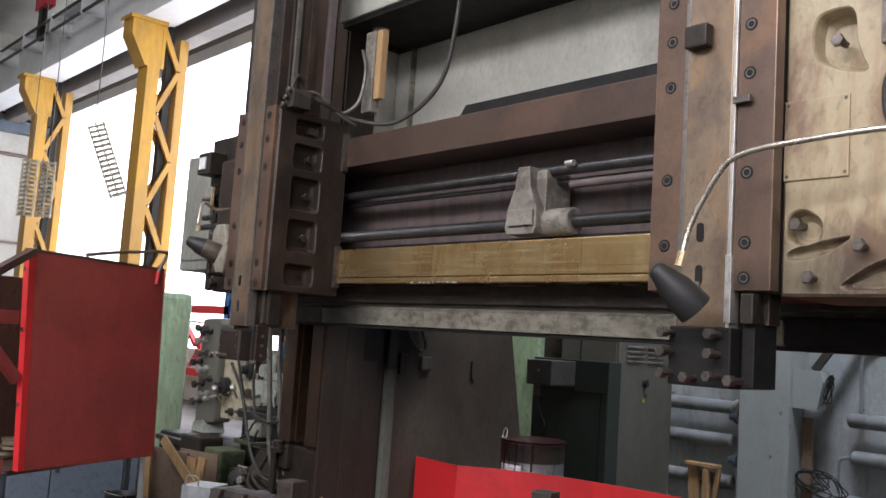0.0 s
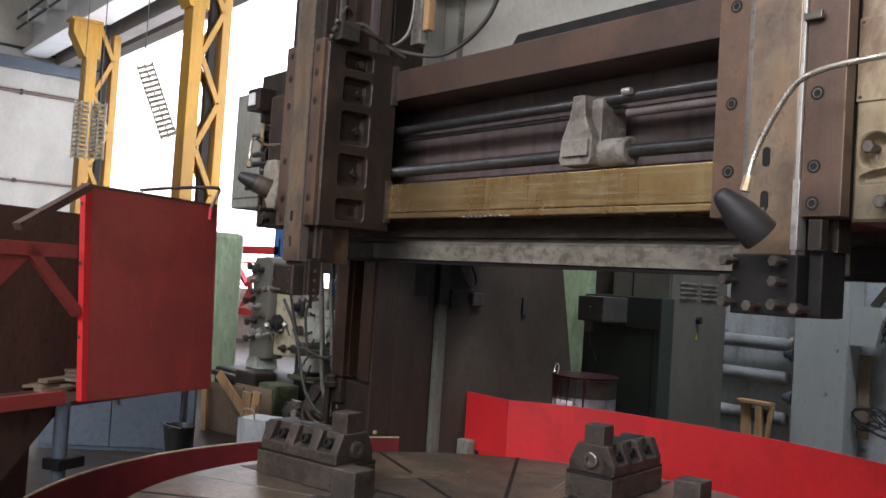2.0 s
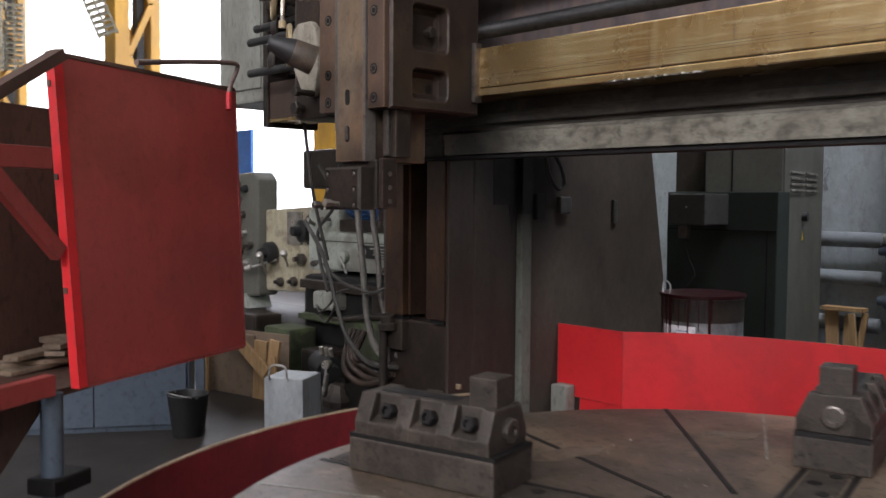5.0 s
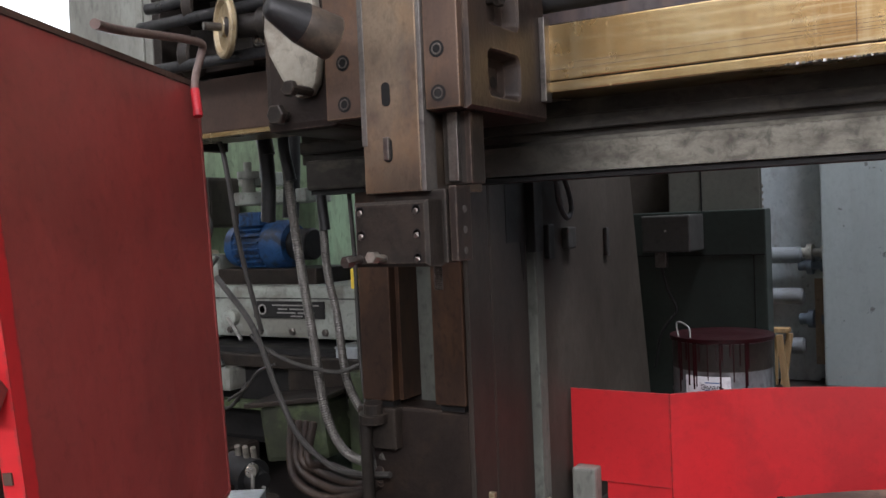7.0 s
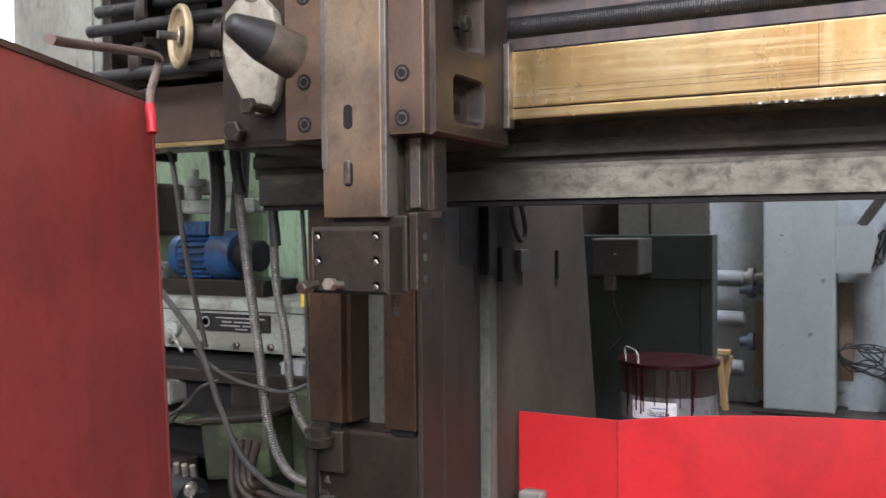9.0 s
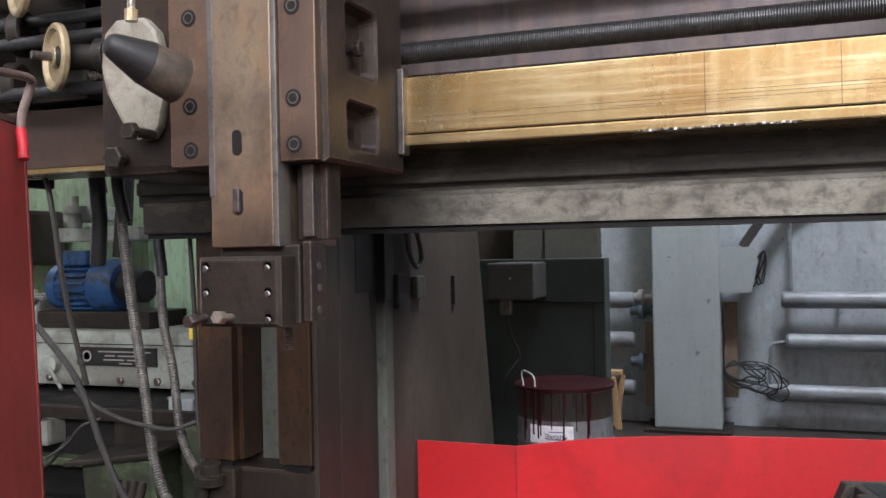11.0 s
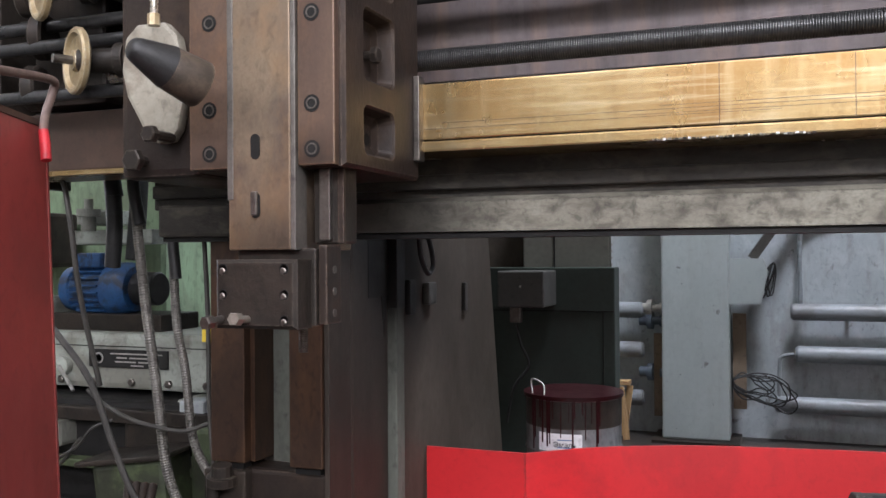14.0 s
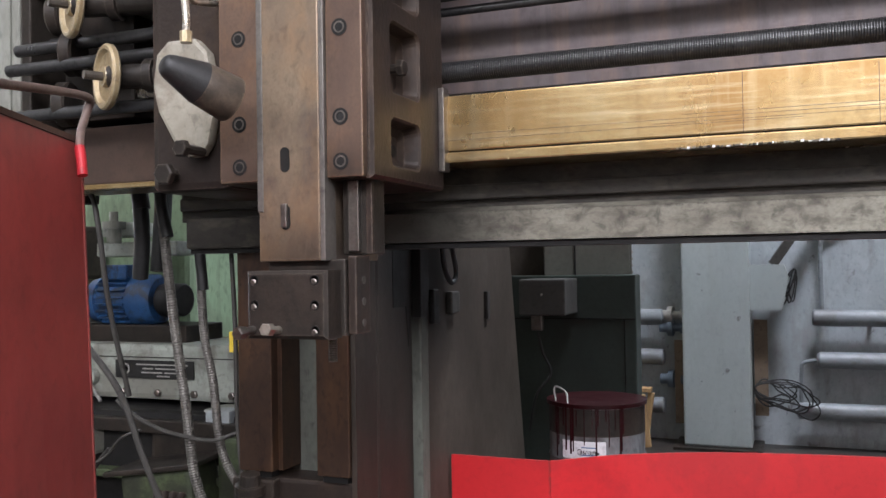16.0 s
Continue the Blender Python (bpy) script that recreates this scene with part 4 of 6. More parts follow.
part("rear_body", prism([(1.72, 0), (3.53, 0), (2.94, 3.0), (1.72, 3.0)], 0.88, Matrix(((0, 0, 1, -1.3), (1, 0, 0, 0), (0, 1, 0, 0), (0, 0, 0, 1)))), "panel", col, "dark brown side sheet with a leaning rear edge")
part("grease_crust", box(-0.46, -0.411, 1.6165, 1.724, 1.5, 2.02, 0.006), "black", col, "thick black grease and shade")
part("grease_crust", box(-0.47, -0.457, 1.38, 1.616, 1.56, 2.02, 0.004), "black", col, "thick black grease and shade")
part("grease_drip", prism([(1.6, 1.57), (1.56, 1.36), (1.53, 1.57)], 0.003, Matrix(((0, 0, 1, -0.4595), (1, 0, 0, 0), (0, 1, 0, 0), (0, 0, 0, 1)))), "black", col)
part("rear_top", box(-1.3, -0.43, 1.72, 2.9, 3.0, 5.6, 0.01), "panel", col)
part("foot", box(-1.1, -0.492, 1.01, 1.2, 0, 0.8, 0.02), "saddle", col)
part("way_step", box(-1.09, -0.87, 0.95, 1.02, 0.6, 0.8, 0.012), "iron", col)
part("tag", box(-1.19, -1.13, 1.08, 1.1, 1.36, 1.46, 0.003), "warn", col, "small yellow tag")
part("recess", box(-0.86, -0.68, 1.18, 1.2, 0.8, 5.6), "strip", col)
for x0, x1 in ((-1.065, -0.885), (-0.655, -0.49)):
    part("way", box(x0, x1, 0.97, 1.2, 0.83, 5.6, 0.008), "columnway", col)
    part("way_end", box(x0 + 0.02, x1 - 0.02, 0.99, 1.06, 0.8, 0.83), "black", col)
part("door_handle", box(-0.42, -0.395, 2.62, 2.67, 1.43, 1.6, 0.006), "hosedark", col)
part("door_handle", box(-0.42, -0.38, 1.98, 2.1, 1.5, 1.62, 0.01), "hosedark", col)
part("hook_block", box(-0.42, -0.39, 1.74, 1.82, 1.46, 1.64, 0.008), "black", col, "greasy black cable clip")
part("way_wall", box(-0.884, -0.862, 1.02, 1.19, 0.83, 5.6), "columnway", col)
part("foot_pole", rod((-1.02, 0.92, 0), (-1.02, 0.92, 0.75), 0.03, 12), "iron", col, "", True)
part("screw_foot", lathe_turned([(0, 0.07), (0.04, 0.07), (0.04, 0.05), (0.09, 0.045)], (-0.98, 0.93, 0.74), (-0.96, 0.9, 1.0), 16), "iron", col)
right_col = thing("lathe_column", "oil-stained grey-brown column of the vertical lathe", "machine column")
part("body", box(5.0, 5.65, 1.08, 3.2, 0, 5.6, 0.02), "column", right_col)
for x0, x1 in ((5.05, 5.22), (5.42, 5.6)):
    part("way", box(x0, x1, 0.97, 1.08, 0.83, 5.6, 0.008), "columnway", right_col)
traverse = thing("traverse", "pale grey traverse bridging the two columns", "machine traverse")
part("front_plate", box(-0.44, 5.0, 1.5, 2.2, 3.1, 4.3), "traverse", traverse)
part("top_box", box(-0.3, 5.7, 0.75, 2.3, 4.34, 6.3, 0.02), "traverse", traverse)
# dark slab: the shade under the traverse put into the colour
part("underside", box(-0.28, 5.6, 0.78, 1.5, 4.3, 4.34), "black", traverse, "underside coloured black for its shade")
part("rib", box(-0.46, -0.43, 1.3, 1.49, 3.2, 4.3), "traverse", traverse)
part("rib", box(-0.2, -0.17, 1.46, 1.5, 3.1, 4.3), "lip", traverse)
part("work_light", lathe_turned([(0, 0.07), (0.02, 0.07), (0.025, 0.05)], (-0.05, 1.0, 4.3), (-0.05, 1.0, 4.0), 16), "steel", traverse, "small round bulkhead light")

rail = thing("crossrail", "long brown crossrail with oiled golden ways", "crossrail")
X0, X1 = -1.95, 5.7
part("lower_way_end", box(X0, -0.5, 0.64, 0.9, 2.155, 2.413, 0.006), "uprail", rail, "dark brown end of the lower way")
part("lower_way_edge", box(X0, -0.5, 0.634, 0.9, 2.13, 2.154, 0.004), "rail", rail)
part("lower_way", box(-0.49, X1, 0.64, 0.9, 2.20, 2.413, 0.006), "rail", rail, "golden oiled lower way")
part("lower_way_edge", box(-0.49, X1, 0.632, 0.9, 2.155, 2.195, 0.006), "rail", rail)
part("way_groove", box(X0, X1, 0.65, 0.9, 2.19, 2.21), "black", rail)
part("upper_way", box(X0, X1, 0.64, 1.1, 3.057, 3.285, 0.006), "uprail", rail, "brown upper way")
part("web", box(X0, X1, 1.02, 1.1, 2.4, 3.07), "web", rail, "purple-brown oiled web")
# black strip standing in for the dark gap over the upper way
part("top_cover", prism([(1.02, 3.28), (X1, 3.28), (X1, 3.45), (1.16, 3.45)], 0.15, Matrix(((1, 0, 0, 0), (0, 0, 1, 0.9), (0, 1, 0, 0), (0, 0, 0, 1)))), "black", rail)
part("body", box(-1.32, X1, 0.9, 1.1, 1.98, 2.42, 0.01), "railbody", rail)
part("body_end", box(X0, -1.32, 0.9, 1.1, 2.17, 2.42, 0.01), "iron", rail)
part("ledge", box(-1.3, X1, 0.86, 0.9, 2.03, 2.09, 0.008), "railbody", rail)
part("lip", prism([(0.88, 1.86), (1.0, 1.85), (1.0, 2.0), (0.9, 2.0), (0.87, 1.98)], 4.0, Matrix(((0, 0, 1, -0.4), (1, 0, 0, 0), (0, 1, 0, 0), (0, 0, 0, 1)))), "lip", rail, "worn grey casting lip")
part("lip_stub", box(-1.28, -0.402, 0.875, 1.0, 1.855, 2.0, 0.015), "railbody", rail, "dark brown-grey end of the lip")
part("lip_end", box(3.6, X1, 0.88, 1.0, 1.855, 2.0, 0.01), "black", rail, "black end of the lip")
# black strip drawn for the shade below the lip
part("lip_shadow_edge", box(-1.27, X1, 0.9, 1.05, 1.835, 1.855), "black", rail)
part("lead_screw", threaded((X0 - 0.1, 0.76, 2.53), (2.05, 0.76, 2.53), 0.042, 0.009, 0.004), "lead", rail, "dark threaded lead screw", True)
part("lead_screw", threaded((2.05, 0.76, 2.53), (X1, 0.76, 2.53), 0.04, 0.009, 0.004), "lead", rail, "dark threaded lead screw", True)
for z, r, y in ((2.85, 0.034, 0.76), (2.79, 0.018, 0.82), (2.44, 0.02, 0.84)):
    part("feed_shaft", rod((X0 - 0.1, y, z), (X1, y, z), r, 12), "lead", rail, "dark round feed shaft", True)
part("short_shaft", rod((2.28, 0.78, 2.76), (X1, 0.78, 2.76), 0.026, 12), "web", rail, "", True)
part("end_plate", box(X0 - 0.06, X0, 0.62, 1.06, 2.1, 3.3, 0.01), "iron", rail)
for z, xa, xb in ((2.262, 0.2, 2.6), (2.248, 0.9, 3.1), (2.275, 1.0, 1.9), (2.24, -0.3, 1.4)):
    part("score_line", box(xa, xb, 0.6392, 0.642, z, z + 0.0012), "uprail", rail)
for x in (1.2, 1.62, 2.5):
    part("way_joint", box(x, x + 0.002, 0.6394, 0.642, 2.2, 2.41), "uprail", rail)
rng = random.Random(3)
x = 0.98
while x < 1.5:
    w = rng.uniform(0.002, 0.012)
    part("chipped_edge", box(x, x + w, 0.626, 0.64, 2.152 + rng.uniform(0, 0.004), 2.157 + rng.uniform(0.0, 0.005)), rng.choice(("label", "lip", "black", "lip")), rail, "flaking white edge")
    x += w + rng.uniform(0.0, 0.006)

hanger = thing("shaft_bracket", "chalky grey bracket carrying the feed shafts", "bracket")
shape = [(-0.13, 0.0), (0.09, 0.0), (0.11, 0.04), (0.11, 0.17), (0.04, 0.29), (0.04, 0.42), (-0.06, 0.42), (-0.06, 0.29), (-0.13, 0.17), (-0.15, 0.04)]
part("body", bevelled(prism(shape, 0.14, frame_axes((2.03, 0.77, 2.45), (1, 0, 0), (0, 0, 1))), 0.012), "bracket", hanger)
part("cap", box(1.92, 2.13, 0.605, 0.625, 2.5, 2.6, 0.006), "bracket", hanger)
part("collar", rod((2.12, 0.76, 2.53), (2.34, 0.76, 2.53), 0.085, 18, 0.01), "bracket", hanger, "", True)
part("foot", box(1.95, 2.15, 0.7, 0.93, 2.52, 2.85, 0.01), "bracket", hanger)
part("pin", rod((2.3, 0.7, 2.87), (2.36, 0.7, 2.87), 0.02, 10), "steel", hanger)


# ---- tool heads ----
def tool_head(at, ram_low, label, side_pockets, edge=0.08, strip="steel"):
    """A ram in its slide; the right column of screws stands at x = 0, the plates' front at y = 0."""
    h = thing("ram_carriage", label, "ram carriage", at, "ram carriages on the crossrail")
    for x0, x1 in ((-0.464, -0.31), (-0.052, edge)):
        plate = part("guide_plate", box(x0, x1, 0.0, 0.07, 2.053, 3.42, 0.005), "way", h, "brown oiled guide plate")
        xs = -0.384 if x0 < -0.2 else 0.0
        for z in (2.105, 2.25, 2.54, 2.96, 3.17, 3.35):
            socket_screw("cap_screw", xs, -0.001, z, 0.028, plate)
    part("ram", box(-0.303, -0.072, -0.012, 0.42, ram_low, 5.6, 0.006), "ram", h, "tan scraped steel ram")
    part("ram_strip", box(-0.071, -0.053, -0.014, 0.06, ram_low, 5.5, 0.003), strip, h, "bare steel wear strip")
    part("ram_edge", box(-0.3065, -0.284, -0.015, 0.05, max(ram_low, 1.95), 5.5, 0.003), "dullsteel", h, "pale worn edge of the ram")
    part("ram_shoulder", box(-0.05, 0.06, 0.1, 0.2, ram_low + 0.02, 5.6, 0.008), "iron", h)
    part("shoulder_edge", box(0.04, 0.063, 0.095, 0.11, ram_low + 0.02, 2.05, 0.003), "saddle", h)
    part("shoulder_bar", box(-0.02, 0.02, 0.08, 0.12, ram_low + 0.03, 2.05, 0.004), "bolt", h)
    for z in (2.12, 1.93 if ram_low < 1.85 else 2.3):
        part("ram_slot", prism([(0.017 * math.cos(t), 0.017 * math.sin(t) + (0.024 if math.sin(t) > 0 else -0.024)) for t in np.linspace(0, 2 * math.pi, 21)[:-1]], 0.004,
                               frame_axes((-0.2, -0.0122, z), (1, 0, 0), (0, 0, 1))), "black", h)
    part("ram_key", box(-0.215, -0.19, -0.024, -0.01, ram_low + 0.11, ram_low + 0.19, 0.006), "bolt", h)
    part("saddle", pocketed(0.03, 0.66, 2.05, 3.4, 0.56, side_pockets, frame_axes((0.1, 0, 0), (0, 1, 0), (0, 0, 1)), 0.03), "saddle", h, "brown oily saddle casting")
    for a, b, c, d, w in side_pockets:
        mid = (c + d) / 2 - 0.01
        if c < 2.2:
            part("tapped_hole", rod((0.1 - w, 0.35, mid), (0.102 - w, 0.35, mid), 0.022, 16), "black", h)
        else:
            hex_bolt("pocket_bolt", (0.1 - w, 0.33, mid), (0.1 - w + 0.035, 0.33, mid), 0.03, h, 0.025, "iron")
    part("wiper", box(0.1, 0.125, 0.60, 0.655, 2.12, 2.44, 0.004), "bolt", h)
    part("wiper", box(0.1, 0.125, 0.60, 0.655, 3.02, 3.32, 0.004), "bolt", h)
    return h


POCKETS = [(0.17, 0.43, z0, z1, 0.075) for z0, z1 in ((2.10, 2.27), (2.35, 2.6), (2.66, 2.92), (2.97, 3.17), (3.22, 3.36))]
left_head = tool_head((0, 0, 0), 1.785, "brown steel tool head with a vertical ram and pocketed saddle", POCKETS, strip="dullsteel")
part("upper_slide", box(-0.5, 0.05, 0.08, 0.5, 3.4, 5.6, 0.02), "uprail", left_head)
for x in (-0.42, -0.33, 0.0):
    part("slide_ridge", box(x, x + 0.05, 0.02, 0.1, 3.42, 5.6, 0.008), "saddle", left_head)
for y0, y1, q in ((0.12, 0.16, "dullsteel"), (0.24, 0.3, "saddle"), (0.4, 0.47, "web")):
    part("side_ridge", box(0.05, 0.085, y0, y1, 3.4, 5.6, 0.006), q, left_head)
part("left_casting", box(-0.80, -0.464, 0.06, 0.6, 2.04, 3.1, 0.03), "saddle", left_head)
part("pale_casting", bevelled(prism(rounded([(-0.1, 0.44), (-0.13, 0.24), (0.0, 0.02), (0.1, 0.03), (0.14, 0.2), (0.1, 0.44)], 1), 0.05, frame_axes((-0.63, 0.06, 2.13), (1, 0, 0), (0, 0, 1))), 0.015), "palecast", left_head, "pale grey curved casting")
hex_bolt("casting_bolt", (-0.7, 0.06, 2.1), (-0.7, 0.02, 2.1), 0.04, left_head, 0.03, "iron")
hex_bolt("casting_bolt", (-0.55, 0.02, 2.17), (-0.55, -0.08, 2.17), 0.03, left_head, 0.03, "iron")
# square tool block on the ram
block = part("tool_block", pocketed(-0.312, -0.016, 1.535, 1.755, 0.1, [], frame_axes((0, -0.08, 0), (1, 0, 0), (0, 0, 1))), "iron", left_head, "dark steel clamp block")
for x in (-0.28, -0.057):
    for z in (1.565, 1.645, 1.725):
        if not (x < -0.2 and z < 1.6):
            part("hole", lathe_turned([(0, 0.0165), (0.002, 0.0165), (0.002, 0.013), (-0.02, 0.012)], (x, -0.08, z), (x, -1, z), 12), "black", block)
            # tiny steel disc drawn as the highlight low in each hole
            part("hole_glint", lathe_turned([(0, 0.012), (0.0025, 0.007)], (x - 0.004, -0.08, z - 0.007), (x - 0.004, -1, z - 0.007), 8), "bolt", block)
hex_bolt("clamp_screw", (-0.285, -0.08, 1.565), (-0.29, -0.13, 1.56), 0.022, block, 0.035)
hex_bolt("clamp_screw", (-0.19, -0.08, 1.565), (-0.185, -0.14, 1.57), 0.022, block, 0.035, "chip")
part("block_back", box(-0.29, 0.0, 0.02, 0.1, 1.54, 1.79, 0.006), "iron", left_head)
part("block_cheek", box(0.004, 0.035, 0.03, 0.13, 1.545, 1.80, 0.006), "saddle", left_head)
for z in (1.58, 1.65, 1.72):
    part("cheek_screw", lathe_turned([(0, 0.013), (0.004, 0.013), (0.004, 0.008)], (0.034, 0.08, z), (1, 0.08, z), 8), "bolt", left_head)
part("stud", threaded((-0.12, 0.15, 1.44), (-0.12, 0.15, 1.55), 0.016, 0.008, 0.004, 10), "bolt", left_head)

right_head = tool_head((3.88, 0, 0), 1.9, "tan steel tool head with an oil-stained cream casting", [], 0.115)
part("cream_casting", pocketed(0.105, 1.05, 2.04, 5.2, 0.5, [([(0.118, 2.26), (0.2, 2.235), (0.28, 2.265), (0.275, 2.35), (0.19, 2.4), (0.118, 2.37)], 0.075),
                               ([(0.21, 3.0), (0.33, 2.93), (0.46, 2.9), (0.4, 3.02), (0.39, 3.19), (0.3, 3.2), (0.215, 3.18)], 0.1),
                               ([(0.12, 2.175), (0.27, 2.19), (0.42, 2.285), (0.27, 2.26), (0.125, 2.225)], 0.05),
                               ([(0.31, 2.06), (0.56, 2.06), (0.56, 2.2), (0.45, 2.16)], 0.06), ([(0.62, 2.3), (0.95, 2.3), (0.95, 2.9), (0.62, 2.9)], 0.08)],
                               frame_axes((0, 0.1, 0), (1, 0, 0), (0, 0, 1)), 0.03), "cream", right_head, "cream casting streaked with brown oil")
part("inspection_plate", box(0.11, 0.375, 0.09, 0.11, 2.507, 2.837, 0.004), "cream", right_head, "thin cream cover plate")
for x, z in ((0.125, 2.525), (0.36, 2.525), (0.125, 2.82), (0.36, 2.82)):
    part("plate_screw", lathe_turned([(0, 0.008), (0.003, 0.006)], (x, 0.09, z), (x, -1, z), 8), "bolt", right_head)
for x, z in ((0.165, 2.33), (0.32, 3.06)):
    hex_bolt("casting_bolt", (x, 0.17, z), (x, 0.11, z), 0.027, right_head, 0.025)
for x, z in ((0.44, 2.23), (0.245, 2.11)):
    hex_bolt("casting_bolt", (x, 0.1, z), (x, 0.055, z), 0.027, right_head, 0.025)
part("casting_gap", box(0.085, 0.105, 0.09, 0.3, 2.05, 5.2), "black", right_head)
part("end_block", box(0.5, 0.64, 0.06, 0.1, 3.0, 3.4, 0.01), "bracket", right_head)
part("scale_clip", box(-0.055, 0.02, -0.035, -0.014, 2.83, 2.86, 0.003), "bolt", right_head)
part("strip_end", box(-0.075, -0.045, -0.02, 0.02, 1.92, 2.2, 0.003), "steel", right_head)
part("ram_hook", box(-0.28, -0.17, -0.07, -0.012, 3.1, 3.2, 0.01), "iron", right_head)
rblock = part("tool_block", box(-0.31, -0.02, -0.05, 0.3, 1.655, 1.9, 0.008), "black", right_head, "black oily tool clamp block")
part("block_cheek", box(-0.012, 0.045, 0.02, 0.2, 1.66, 1.93, 0.006), "black", right_head)
for x in (-0.29, -0.07):
    for z in (1.7, 1.79, 1.87):
        hex_bolt("clamp_screw", (x, -0.05, z), (x - 0.005, -0.1, z), 0.024, rblock, 0.035, "bolt")
for x in (-0.18, 0.02):
    hex_bolt("clamp_screw", (x, -0.03, 1.69), (x, -0.1, 1.69), 0.024, rblock, 0.04, "bolt")
part("key_bar", box(0.0, 0.055, -0.02, 0.03, 1.92, 2.04, 0.004), "iron", right_head)


# ---- lamps, pipes and wheels on the machine ----
def spot_lamp(tip, mouth, r, arm, label):
    lamp = thing("spot_lamp", label, "lamp", (0, 0, 0), "machine lamps")
    d = (Vector(mouth) - Vector(tip)).length
    part("cap", lathe_turned([(0, r * 0.3), (d * 0.03, r * 0.42), (d * 0.08, r * 0.5), (d * 0.3, r * 0.7), (d * 0.5, r * 0.88), (d * 0.52, r * 0.9)], tip, mouth, 24), "rubber", lamp, "black lamp cone", True)
    part("shade", lathe_turned([(d * 0.52, r * 0.86), (d * 0.55, r * 0.9), (d * 0.97, r), (d, r * 0.98), (d, r * 0.9), (d * 0.7, r * 0.7)], tip, mouth, 24), arm[2], lamp, "", True)
    part("gooseneck", tube(arm[0], arm[1], 10, 8, 0.0015, 0.012), "silver", lamp, "silver flexible arm", True)
    part("nut", rod(arm[0][0], Vector(arm[0][0]).lerp(Vector(arm[0][1]), 0.35), arm[1] * 1.6, 8), "brass", lamp)
    return lamp


spot_lamp((-0.413, -0.358, 2.39), (-0.315, -0.145, 2.305), 0.077, ([(-0.37, -0.3, 2.46), (-0.37, -0.3, 2.56), (-0.42, -0.25, 2.68), (-0.5, -0.1, 2.66), (-0.48, 0.1, 2.7)], 0.012, "shade"), "black and dusty grey machine lamp on a flexible arm")
spot_lamp((3.675, -0.325, 2.12), (3.785, -0.19, 1.962), 0.076, ([(3.735, -0.24, 2.13), (3.76, -0.21, 2.3), (3.868, -0.2, 2.496), (3.963, -0.2, 2.565), (4.17, -0.2, 2.59), (4.53, -0.15, 2.61), (4.6, 0.1, 2.62)], 0.013, "rubber"), "black cone machine lamp on a silver flexible arm")
hose_loop = thing("oil_hose", "grey oil hose looping over the cream casting", "hose")
part("hose", tube([(4.75, 0.0, 3.1), (4.56, -0.02, 2.98), (4.44, 0.0, 2.85), (4.43, 0.02, 2.7), (4.5, 0.02, 2.63), (4.66, 0.06, 2.62)], 0.016, 10, 8, 0.002, 0.012), "hosedark", hose_loop, "", True)
coolant = thing("coolant_pipe", "bent brown coolant pipe with a red tip", "pipe")
part("pipe", tube([(-0.285, -1.12, 2.187), (-0.4, -0.98, 2.215), (-0.5, -0.82, 2.245), (-0.58, -0.62, 2.275), (-0.64, -0.46, 2.295), (-0.665, -0.39, 2.295), (-0.68, -0.385, 2.26), (-0.672, -0.42, 2.19), (-0.65, -0.45, 2.13)], 0.013, 10), "pipe", coolant, "", True)
part("tip", tube([(-0.652, -0.447, 2.14), (-0.638, -0.456, 2.1), (-0.625, -0.465, 2.05)], 0.0155, 10), "gate", coolant, "red plastic tip", True)

feed = thing("feed_box", "dark grease-covered feed gearbox with pale handwheels", "gearbox")
part("box", box(-1.75, -1.35, 0.62, 1.05, 2.44, 3.15, 0.02), "iron", feed)
part("gear_case", box(-2.75, -2.1, 0.7, 1.3, 2.3, 3.45, 0.02), "grey", feed, "grey-brown gear case")
part("case_lid", box(-2.7, -2.15, 0.685, 0.7, 2.4, 3.35, 0.006), "grey", feed)
part("upper_box", box(-1.25, -0.82, 0.2, 0.6, 2.95, 3.35, 0.02), "iron", feed)
part("switch_box", box(-1.2, -0.98, 0.05, 0.2, 3.02, 3.2, 0.01), "iron", feed)
part("switch_plate", box(-1.16, -1.05, 0.04, 0.05, 3.06, 3.16), "label", feed)
part("side_box", box(-1.5, -1.1, 0.5, 1.0, 2.9, 3.3, 0.03), "grey", feed)
for (x, y, z), r in (((-1.24, 0.35, 2.555), 0.135), ((-1.42, 0.35, 2.87), 0.135)):
    wheel = part("handwheel", lathe_turned([(0, r * 0.93), (0.008, r), (0.026, r), (0.034, r * 0.94), (0.034, r * 0.84), (0.018, r * 0.74), (0.014, r * 0.34), (0.034, r * 0.28), (0.034, 0.001)], (x, y, z), (x - 0.46, y - 0.8, z), 32), "brass", feed, "pale worn handwheel", True)
    part("spindle", rod((x + 0.01, y + 0.02, z), (x - 0.055, y - 0.095, z), 0.018, 10), "bolt", wheel)
    part("shaft", lathe_turned([(0, 0.05), (0.16, 0.05), (0.16, 0.07), (0.2, 0.07), (0.2, 0.05), (0.5, 0.05)], (x, y, z), (x + 0.8, y + 0.2, z), 16), "iron", feed, "", True)
for x, z, r in ((-0.92, 2.56, 0.1), (-1.62, 2.72, 0.1), (-1.66, 2.5, 0.1), (-1.7, 2.9, 0.09)):
    part("flange", rod((x, 0.5, z), (x + 0.06, 0.52, z), r, 20, 0.01), "iron", feed, "", True)
for z, y in ((2.66, 0.45), (2.76, 0.5), (2.45, 0.45)):
    part("drive_shaft", rod((-1.9, y, z), (-0.7, y, z), 0.028, 12), "lead", feed, "", True)
part("spring", threaded((-1.15, 0.42, 2.5), (-0.95, 0.42, 2.5), 0.03, 0.012, 0.008, 10), "silver", feed)
conduit = thing("conduit_box", "small cable box with looping grey conduits", "conduit")
